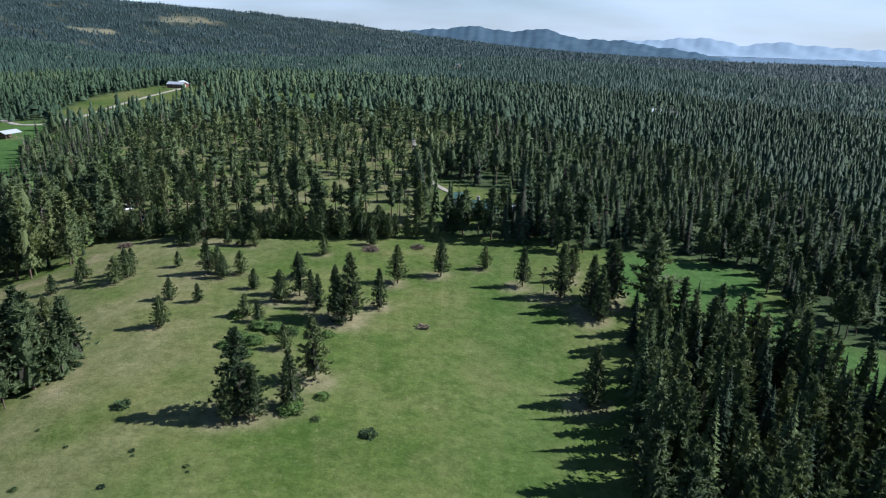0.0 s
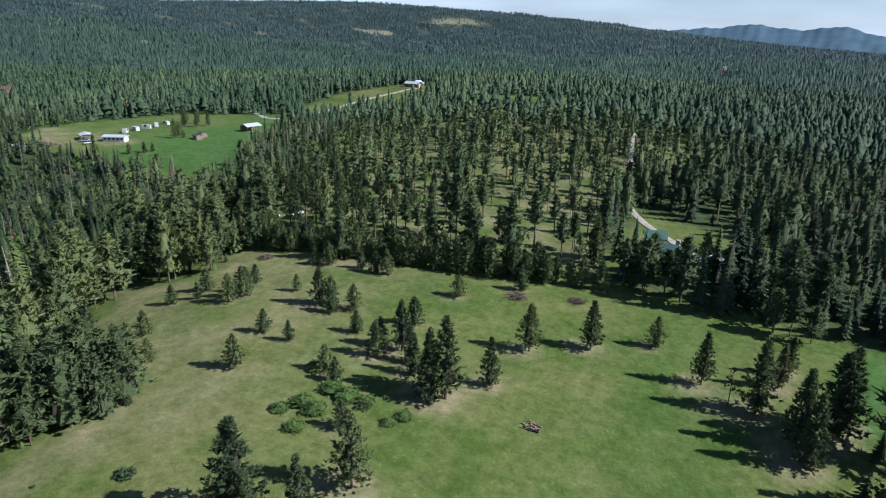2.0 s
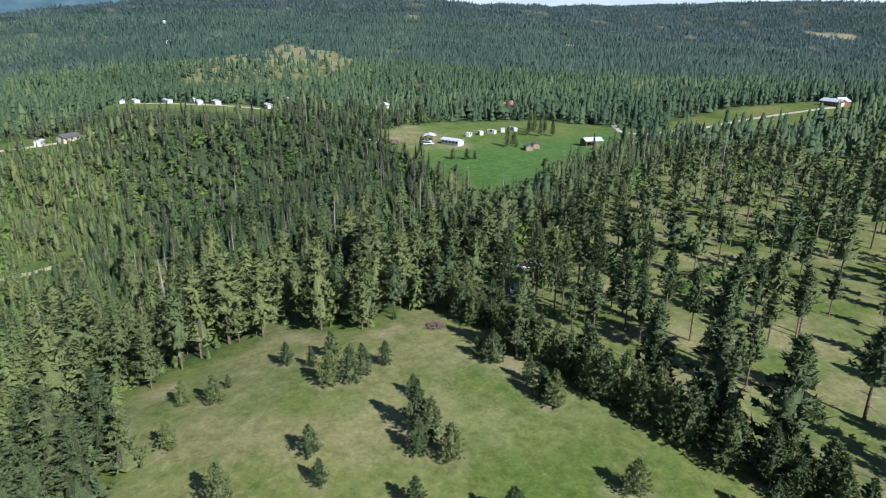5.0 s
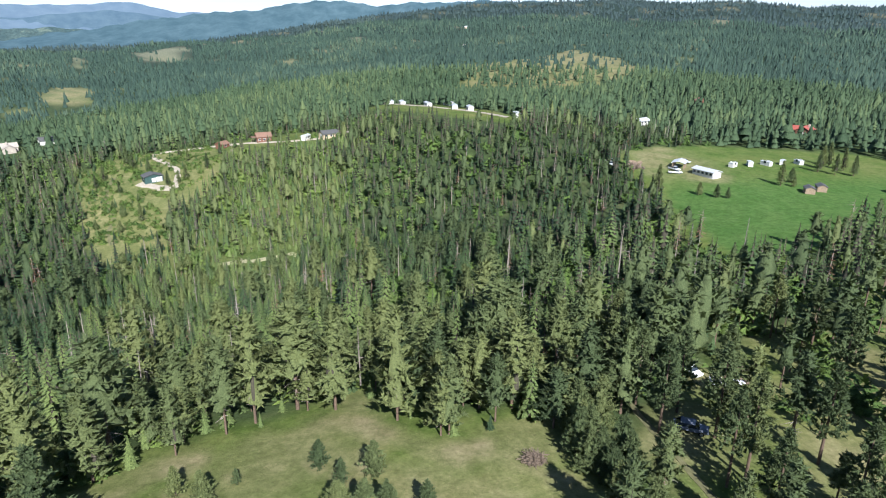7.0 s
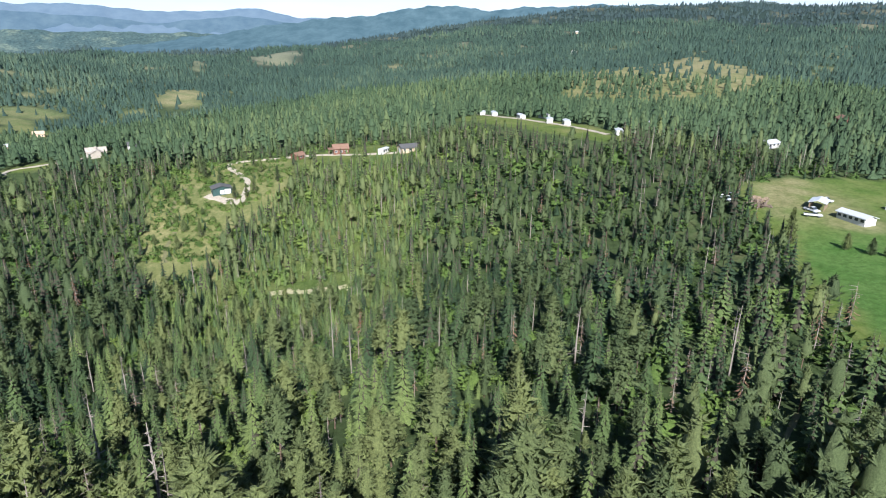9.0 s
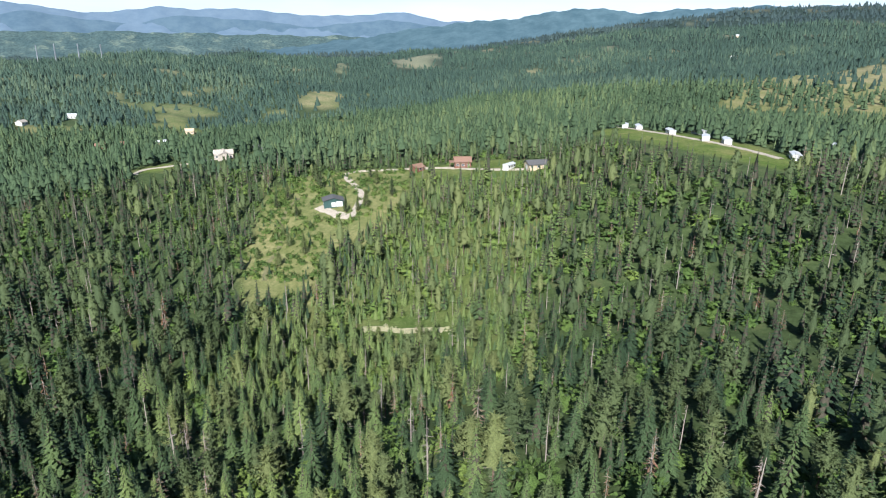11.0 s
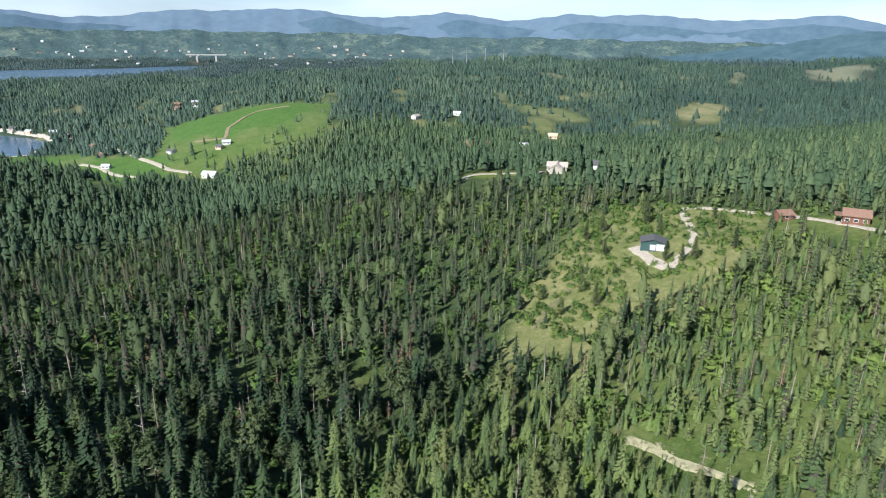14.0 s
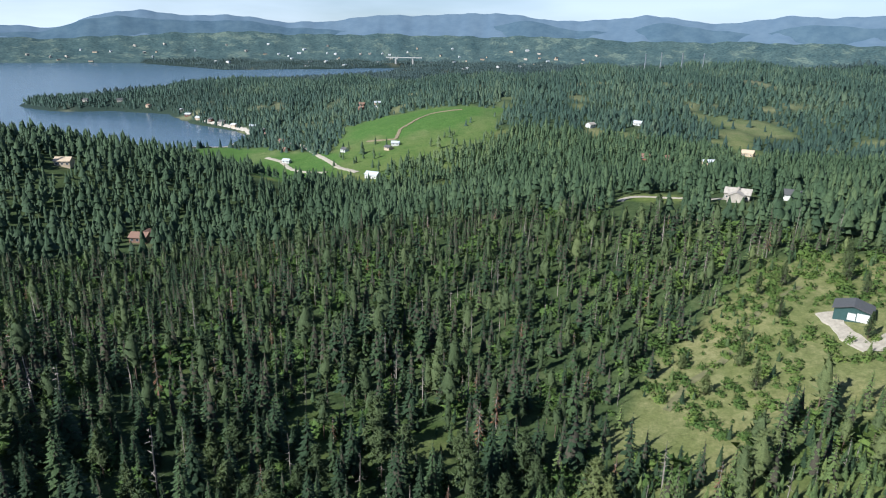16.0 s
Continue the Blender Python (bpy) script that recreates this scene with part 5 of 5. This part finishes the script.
ribbon("road", [(-210, -765), (-262, -757), (-300, -830), (-304, -890), (-250, -1010)], 6.0, STONE, "pale sandy shore of the bay", 0.8, "shore")

# ---- houses, barns and sheds ----
house("workshop", "dark green workshop with grey roof and white garage doors", -352, 18, 120, 9.0, 7, 2.9, 1.3, GREEN_WALL, GREY_ROOF, "workshop", doors=((2.6, 2.9, 2.5, WHITE), (-0.1, 2.0, 2.1, WHITE)), windows=1, eave=0.6)
house("house", "house with green metal roof among dark pines", 15, 193, 75, 6.5, 8.5, 2.8, 1.9, WHITE, TEAL_ROOF, doors=((0, 1.1, 2.1, BROWN),), windows=3, chimney=True, porch=True)
house("outbuilding", "small white outbuilding with green metal roof", 9.5, 206.5, 100, 4, 5, 2.4, 1.4, WHITE, TEAL_ROOF, "outbuilding", doors=((0, 2.6, 2.3, WHITE),), windows=1)
house("outbuilding", "low shed with pale metal roof beside a yard", 27, 193, 80, 5, 8, 2.4, 0.9, TAN, WHITE_ROOF, "outbuilding", doors=((0, 1.0, 2.0, WHITE),), windows=1)
house("long_shed", "long low building with white metal roof", -247.5, 266.5, -71, 4.4, 10.5, 2.4, 0.7, WHITE, WHITE_ROOF, "farm building", doors=((0, 2.6, 2.4, GREY_ROOF),), windows=5)
open_barn("pole_barn", "open pole barn with white metal roof in a field", -213, 326, -17, 6.5, 9, 2.8, 1.2, WHITE_ROOF)
open_barn("pole_barn", "open shed with white roof beside farm clutter", -262, 262, 55, 5, 7, 2.5, 0.7, WHITE_ROOF)
for dx in (0, 6.5):
    house("field_shelter", "small dark animal shelter in a green field", -219 - dx * 0.4, 291 + dx, 65, 3.2, 4.5, 1.9, 0.7, WOOD, GREY_ROOF, "shelter", "field shelters", windows=0, eave=0.25)
house("house", "house with red roof among dark trees", -343, 375, 40, 7, 11, 2.6, 2.0, BROWN, RED_ROOF, doors=((0, 1.1, 2.1, WHITE),), windows=3, chimney=True, wing=(8, 7, -1))
house("outbuilding", "small outbuilding with red roof", -327, 381, 30, 6, 7, 2.5, 1.6, BROWN, RED_ROOF, "outbuilding", windows=1)
house("house", "house with white metal roof beside a pine wood", -379, 294, 35, 6, 10, 2.4, 1.2, WHITE, WHITE_ROOF, doors=((0, 1.1, 2.1, BROWN),), windows=3)
house("house", "white-roofed house on top of a green pasture", -200, 519, 80, 7, 13, 2.8, 1.5, BROWN, WHITE_ROOF, doors=((0, 2.6, 2.4, WHITE),), windows=4, wing=(8, 8, 1))
house("outbuilding", "red-brown outbuilding at a pasture's edge", -176, 522, 70, 5, 7, 2.6, 1.5, BROWN, RED_ROOF, "outbuilding", windows=1)
house("house", "red-brown house on a wooded ridge", -404, 68, 20, 6.5, 8.5, 3.2, 2.0, BROWN, BROWN_ROOF, doors=((0, 1.1, 2.1, WHITE),), windows=3, porch=True)
house("house", "dark-roofed house on a wooded ridge", -392, 108, 30, 6.5, 10, 2.6, 1.6, TAN, GREY_ROOF, doors=((0, 2.6, 2.3, WHITE),), windows=3)
house("trailer_home", "pale trailer home among trees on a ridge", -396, 94, 70, 3.2, 7, 2.4, 0.5, WHITE, WHITE_ROOF, "trailer", windows=3, eave=0.2)
house("outbuilding", "brown shed beside a ridge drive", -398, 45, 60, 5, 6, 2.4, 1.4, BROWN, BROWN_ROOF, "outbuilding", windows=1)
house("house", "large pale stone house on a ridge lawn", -426, -90, 35, 8, 11, 3.2, 2.0, STONE, STONE, doors=((2.5, 3.6, 2.5, WHITE),), windows=4, chimney=True, wing=(7, 7, 1))
house("outbuilding", "small garage with dark roof on a ridge", -446, -76, 35, 7, 8, 2.8, 1.8, WHITE, GREY_ROOF, "garage", doors=((0, 3.2, 2.4, WHITE),), windows=1)
house("house", "brown house with tan roof among firs", -164, -212, 60, 6.5, 8.5, 2.8, 1.9, BROWN_ROOF, BROWN_ROOF, doors=((0, 2.6, 2.4, TAN),), windows=3, wing=(6, 6, -1))
house("house", "tan house under construction among dark firs", -125, -312, 70, 6.5, 9, 3.2, 1.9, TAN, TAN, doors=((0, 2.6, 2.4, WHITE),), windows=3)
house("house", "white house beside farm fields", -357, -438, 40, 8, 13, 3.6, 2.4, WHITE, WHITE_ROOF, doors=((0, 1.1, 2.1, BROWN),), windows=3)
house("house", "tan house with brown roof at a forest clearing", -713, -330, 30, 8, 11, 3.4, 2.6, TAN, TAN, doors=((0, 2.6, 2.4, WHITE),), windows=3)
house("house", "white house half hidden in dark woods", -692, -470, 30, 7, 10, 3.2, 2.0, WHITE, WHITE_ROOF, windows=3)
for x, y, turn, wall, roof in ((-369, -576, 20, WHITE, GREY_ROOF), (-416, -538, 60, WHITE, WHITE_ROOF), (-405, -530, 20, TAN, GREY_ROOF), (-325, -716, 40, BROWN, BROWN_ROOF), (-318, -655, 20, BROWN, BROWN_ROOF), (-308, -600, 50, WHITE, WHITE_ROOF), (-615, -335, 30, BROWN, BROWN_ROOF)):
    house("farmhouse", "small farmhouse beside green fields", x, y, turn, 6, 8.5, 2.8, 1.8, wall, roof, "house", "farmhouses", windows=2)
for x, y, turn in ((-318, -803, 0), (-322, -840, 10), (-312, -880, 80), (-290, -925, 30), (-276, -960, 50), (-262, -990, 20), (-245, -1030, 40), (-232, -1090, 60), (-225, -1150, 0), (-170, -1235, 30), (-120, -1290, 80), (-60, -1305, 60), (-478, -863, 20), (-492, -820, 40)):
    house("lake_house", "small pale house near the lake shore", x, y, turn, 7, 10, 3.4, 2.0, (STONE, TAN, BROWN)[int(x) % 3], (GREY_ROOF, BROWN_ROOF, WHITE_ROOF)[int(y) % 3], "house", "houses along the bay", windows=2)
for x, y, turn in ((-527, 143, 30), (-514, 149, 35), (-500, 157, 40), (-472, 174, 45), (-446, 190, 30), (-436, 199, 35), (-480, 190, 60), (-396, 222, 30), (-441, 250, 35)):
    house("trailer_home", "long pale trailer home on a gravel lane", x, y, turn + 55, 3.6, 10, 2.4, 0.5, WHITE, WHITE_ROOF, "trailer", "trailer homes on the ridge", windows=3, eave=0.25)
for i, (x, y) in enumerate(((-1527, 354), (-1250, 313), (48, 1232), (200, 572), (214, 566), (-487, -892), (-506, -870), (-627, -473), (-601, -349), (-634, -304), (778, 1314), (815, 1330), (55, 1322), (-265, 1347), (-501, 395))):
    house("hill_house", "far house in a small gap of the wooded hills", x, y, 30 + 25 * (i % 4), 7, 10, 3.2, 2.0, (TAN, WHITE, BROWN)[i % 3], (WHITE_ROOF, STONE, BROWN_ROOF)[i % 3], "house", "houses in the hills", windows=2)

# ---- vehicles and clutter ----
def vehicle(name, label, x, y, turn, paint, length=4.8, pickup=False, category="car"):
    root = base(name, x, y, turn, 1)
    w, l = 0.9, length / 2
    bm = prism(bmesh.new(), [(-l, 0.45), (l, 0.45), (l, 0.85), (l * 0.55, 1.0), (-l, 1.0)], -w, w)
    bmesh.ops.bevel(bm, geom=bm.edges[:], offset=0.07, segments=2, affect="EDGES")
    body = part("body", bm, paint, root)
    if pickup:
        bm = prism(bmesh.new(), [(-l * 0.1, 0.95), (l * 0.52, 0.98), (l * 0.28, 1.65), (-l * 0.05, 1.68)], -w * 0.9, w * 0.9)
        part("bed_lining", slab(bmesh.new(), -l * 0.95, -l * 0.15, -w * 0.85, w * 0.85, 0.94, 1.02), TYRE, body)
    else:
        bm = prism(bmesh.new(), [(-l * 0.85, 0.95), (l * 0.5, 0.98), (l * 0.2, 1.5), (-l * 0.6, 1.5)], -w * 0.9, w * 0.9)
    cab = part("cabin", bm, GLASS, root)
    part("cabin_roof", slab(bmesh.new(), -l * (0.05 if pickup else 0.58), l * 0.24, -w * 0.86, w * 0.86, 1.5 if not pickup else 1.66, 1.56 if not pickup else 1.72), paint, cab)
    for sx in (-0.62, 0.62):
        for sy in (-1, 1):
            bm = bmesh.new()
            bmesh.ops.create_cone(bm, cap_ends=True, segments=16, radius1=0.36, radius2=0.36, depth=0.24, matrix=Matrix.Translation((sx * l, sy * w * 0.95, 0.36)) @ Matrix.Rotation(radians(90), 4, "X"))
            wheel = part("wheel", bm, TYRE, root)
            bm = bmesh.new()
            bmesh.ops.create_cone(bm, cap_ends=True, segments=12, radius1=0.2, radius2=0.2, depth=0.26, matrix=Matrix.Translation((sx * l, sy * w * 0.95, 0.36)) @ Matrix.Rotation(radians(90), 4, "X"))
            part("rim", bm, METAL, wheel)
    return tagged(root, label, category)


vehicle("pickup_truck", "old white pickup truck parked under pines", -91.5, 187.5, 70, CAR_WHITE, 5.4, True, "pickup truck")
vehicle("car", "old blue-grey car parked under pines", -80, 175.5, 60, CAR_BLUE, 4.7)
vehicle("car", "small white car under trees", -97, 184, 20, CAR_WHITE, 4.4)
for x, y, turn in ((-258, 258, 20), (-253, 256, 70), (-270, 268, 35), (-277, 238, 60), (-274, 236, 15)):
    vehicle("pickup_truck", "white pickup truck parked in a farm yard", x, y, turn, CAR_WHITE, 5.4, True, "pickup truck")
for i in range(5):
    house("camper_trailer", "white camper trailer parked at a field's edge", -262 - i * 1.4, 286 + i * 8.5, 30 + 40 * ((i * 7) % 5) / 2, 2.0, 3.6 + 0.5 * (i % 3), 1.6 + 0.2 * (i % 2), 0.2, WHITE, WHITE_ROOF, "camper", "camper trailers", windows=1, eave=0.08)


def heap(name, label, x, y, size, height, mat, seed, category, stick=0.06, count=60):
    """A pile of poles, branches or scrap, thrown every way."""
    r, bm = np.random.default_rng(seed), bmesh.new()
    for _ in range(count):
        a, d = r.uniform(0, 6.28), size * math.sqrt(r.random()) * 0.6
        p = Vector((d * math.cos(a), d * math.sin(a), max(0.05, height * (1 - d / size) * r.random())))
        m = Matrix.Translation(p) @ Euler((r.uniform(-0.5, 0.5), r.uniform(-0.6, 0.6), r.uniform(0, 6.28))).to_matrix().to_4x4()
        h, t = size * r.uniform(0.2, 0.55), stick * r.uniform(0.6, 1.5)
        slab(bm, -h, h, -t, t, -t, t, m)
    me = bpy.data.meshes.new(name)
    bm.to_mesh(me)
    bm.free()
    me.materials.append(mat)
    ob = new(name, me)
    ob.location = (x, y, float(land(x, y)))
    return tagged(ob, label, category)


heap("log_pile", "small heap of weathered driftwood logs in grass", -1, 113.3, 1.7, 0.9, WOOD, 1, "log pile", 0.10, 16)
heap("brush_pile", "low heap of red-brown cut branches", -15, 156, 2.6, 1.0, TWIGS, 2, "brush pile", 0.025, 220)
heap("brush_pile", "low heap of red-brown cut branches", -3, 160, 2.2, 0.9, TWIGS, 3, "brush pile", 0.025, 220)
heap("brush_pile", "low heap of red-brown cut branches at the meadow's corner", -76, 152.5, 2.2, 0.8, TWIGS, 4, "brush pile", 0.025, 220)
heap("scrap_heap", "heap of rusty scrap and boards under pines", -93, 191.5, 3.6, 1.5, SCRAP, 5, "scrap heap", 0.16, 70)
heap("scrap_heap", "heap of farm scrap beside a yard", -266, 244, 5.0, 1.5, SCRAP, 6, "scrap heap", 0.2, 60)
heap("lumber_pile", "pile of pale boards in a farm yard", -272, 246, 4.0, 1.0, WOOD, 7, "lumber pile", 0.2, 40)

# ---- shrubs on the meadow ----
BUSH_MESHES = []
for i in range(4):
    v, f = bush_crown(640, 300 + i, 0.10, 0.75)
    cv, cf = hull(-0.1, 0.44, 10, 6, i)
    cv = cv * np.array((1, 1, 0.62))
    BUSH_MESHES.append(model_mesh("bush", np.concatenate([v, cv]), np.concatenate([f, cf + len(v)]), LEAF, 1.3))
DARK_BUSH = [model_mesh("bush", *bush_crown(420, 310 + i, 0.15, 0.75), FIR, 1.3) for i in range(2)]


def bush(x, y, h, wide, meshes, label, group="shrubs on the meadow"):
    ob = new("shrub", meshes[int(rng.integers(len(meshes)))])
    ob.matrix_world = Matrix.Translation((x, y, float(land(x, y)) - 0.05)) @ Matrix.Rotation(rng.uniform(0, 6.28), 4, "Z") @ Matrix.Diagonal((h * wide, h * wide, h, 1))
    return tagged(ob, label, "shrub", group)


for x, y, h in ((-20, 81, 2.6), (-31.2, 107.6, 2.4), (-28.3, 107, 2.6), (-33.2, 102.6, 2.3), (-30.8, 101.8, 2.2), (-35.4, 100, 1.7), (-25, 107, 1.6), (-16, 85, 1.4), (-31, 97, 1.8), (-20, 104, 1.4), (-18.6, 106.3, 1.6), (-36.5, 112, 2.2)):
    bush(x, y, h, 1.7, BUSH_MESHES, "rounded bright green shrub in meadow grass")
for x, y, h in ((-8, 76, 1.5), (-16, 79, 0.9), (-44, 80.5, 1.5), (-57, 93, 1.0), (-25, 106, 1.5), (-38, 70, 0.5), (-30, 67, 0.5), (-38.5, 63, 0.6), (-49, 63, 0.6), (-47, 71, 0.4), (-53, 75, 0.4), (-37.5, 69, 0.35), (-29.5, 66, 0.35)):
    bush(x, y, h, 1.6, DARK_BUSH, "low dark green shrub in meadow grass")

# ---- tall firs round the house ----
for x, y, h in ((6, 183, 14), (6.5, 178, 14), (21.5, 181, 13), (15.5, 179, 9), (24, 184, 15), (2, 190, 14), (29, 189, 14), (33, 196, 15), (36, 186, 14), (-3, 184, 13), (30, 181, 14)):
    tree(FIR_KITS if h > 13 else PINE_KITS, "fir_tree" if h > 13 else "pine_tree", x, y, h, "tall dark conifer shading a house yard", "trees round the house", 1.15)

# ---- trees standing free in the far clearings ----
for x, y, h in ((-230, 287, 10), (-234, 294, 6), (-228, 291, 4), (-223, 251, 5), (-218, 255, 5), (-216, 258, 4), (-229, 238, 12), (-252, 318, 9), (-258, 324, 10), (-247, 322, 9), (-262, 330, 11), (-254, 331, 10), (-244, 328, 9)):
    tree(PINE_KITS if h > 6 else SHORT_KITS, "pine_tree", x, y, h, "green pine standing in a farm field", "pines on the farm")
for x, y, h in ((-300, 8, 5), (-312, 16, 6), (-328, 18, 4), (-338, 6, 7), (-344, 28, 8), (-346, 33, 7), (-349, 36, 9), (-366, 12, 8), (-372, 2, 10), (-380, -4, 11), (-378, 30, 8), (-390, 22, 7), (-322, 8, 4), (-306, 26, 9), (-296, 20, 6), (-362, 44, 9), (-345, -8, 8), (-356, -8, 9)):
    tree(PINE_KITS if h > 6 else SHORT_KITS, "pine_tree", x, y, h, "green pine on a grassy hillside", "pines on the hillside")
x, y = scatter(SHOP_CLEARING, 3.2, 0.5)
k = (rng.random(len(x)) < 0.75 + 0.45 * wavy(x, y, 8)) & (np.hypot(x + 350, y - 20) > 11)
merged("undergrowth", rows_for(x[k], y[k], BUSH_MID, rng.uniform(0.8, 3.2, k.sum()), 1.0), "scattered green shrubs on a grassy hillside", "shrubs")
x, y = scatter(SHOP_CLEARING, 5.5, 0.5)
k = (rng.random(len(x)) < 0.46 + 0.4 * wavy(x, y, 21)) & (np.hypot(x + 350, y - 20) > 17)
merged("young_firs", rows_for(x[k], y[k], YOUNG, rng.uniform(1.5, 5.0, k.sum())), "young firs coming up on a grassy hillside", "young trees")


x, y = scatter(YOUNG_WOOD, 3.3, 0.5)
k = ~inside(SHOP_CLEARING, x, y) & (edge_distance(WASH, x, y) < -1) & (rng.random(len(x)) < 0.85)
merged("young_firs", rows_for(x[k], y[k], YOUNG, rng.uniform(3.0, 7.0, k.sum()), 0.85), "close wood of young light green firs", "young trees")

PALE_MODELS = [join((*bush_crown(120, q, 0.16), 7), (*cone([(0.0, 0.5, 0.36)], 6, q), 7)) for q in range(150, 153)]
x, y = scatter(WASH, 1.7, 0.5)
k = np.abs(x + 257 - wavy(y, y, 12) * 1.5) < 1.2 + 1.4 * rng.random(len(x))
merged("pale_brush", rows_for(x[k], y[k], PALE_MODELS, rng.uniform(0.3, 0.9, k.sum()), 1.7), "pale flowering brush along a dry wash among firs", "brush")


# ---- far landmarks ----
def mast(x, y, h):
    bm, z = bmesh.new(), float(land(x, y))
    slab(bm, -0.9, 0.9, -0.9, 0.9, -2, h * 0.5)
    slab(bm, -0.6, 0.6, -0.6, 0.6, h * 0.5, h)
    for i in range(3):
        slab(bm, -2.2, 2.2, -0.3, 0.3, h * (0.55 + 0.18 * i), h * (0.56 + 0.18 * i))
    me = bpy.data.meshes.new("radio_mast")
    bm.to_mesh(me)
    bm.free()
    me.materials.append(METAL)
    ob = new("radio_mast", me)
    ob.location = (x, y, z)
    return tagged(ob, "thin grey radio mast on a wooded ridge", "mast", "radio masts")


for x, y, h in ((-1180, -980, 40), (-1155, -1000, 36), (-1215, -955, 34), (-1250, -930, 30)):
    mast(x, y, h)
bridge = new("bridge")
bridge.matrix_world = pose(-1415, -3150, -85, 0, 0, 160)
part("deck", slab(bmesh.new(), -95, 95, -6, 6, 48, 53), CONCRETE, bridge)
for px in (-45, 45):
    part("pier", slab(bmesh.new(), px - 4, px + 4, -4, 4, -6, 48), CONCRETE, bridge)
tagged(bridge, "far pale concrete bridge on tall piers", "bridge")
for i in range(24):
    a, d = radians(rng.uniform(146, 186)), rng.uniform(3050, 3900)
    x, y = -110 - d * math.sin(a), 100 + d * math.cos(a)
    if edge_distance(LAKE_SHORE, np.array([x]), np.array([y]))[0] < -30:
        house("town_house", "far pale house on the wooded shore", x, y, rng.uniform(0, 180), 14, rng.uniform(16, 34), 6, 3, WHITE, (WHITE_ROOF, GREY_ROOF)[i % 2], "house", "houses of the far town", windows=0)

# houses and halls on the slopes above the far shore
for i in range(64):
    deg, u = rng.uniform(141, 187), rng.uniform(0.35, 0.97)
    a, d = radians(deg), 4300 - 450 * u
    root = new("town_house")
    root.matrix_world = pose(-100 - d * math.sin(a), 100 + d * math.cos(a), shore_slope(deg, u), 0, 0, rng.uniform(0, 180))
    w, l = rng.uniform(7, 11), rng.uniform(9, 24)
    part("wall", slab(bmesh.new(), -w / 2, w / 2, -l / 2, l / 2, -6, 5), (WHITE, TAN, STONE)[i % 3], root)
    part("roof", prism(bmesh.new(), [(-w / 2 - 0.5, 5.01), (w / 2 + 0.5, 5.01), (0, 8.5)], -l / 2 - 0.5, l / 2 + 0.5), (WHITE_ROOF, GREY_ROOF, STONE)[i % 3], root)
    tagged(root, "far pale house on the wooded slopes above the lake", "house", "houses of the far town")
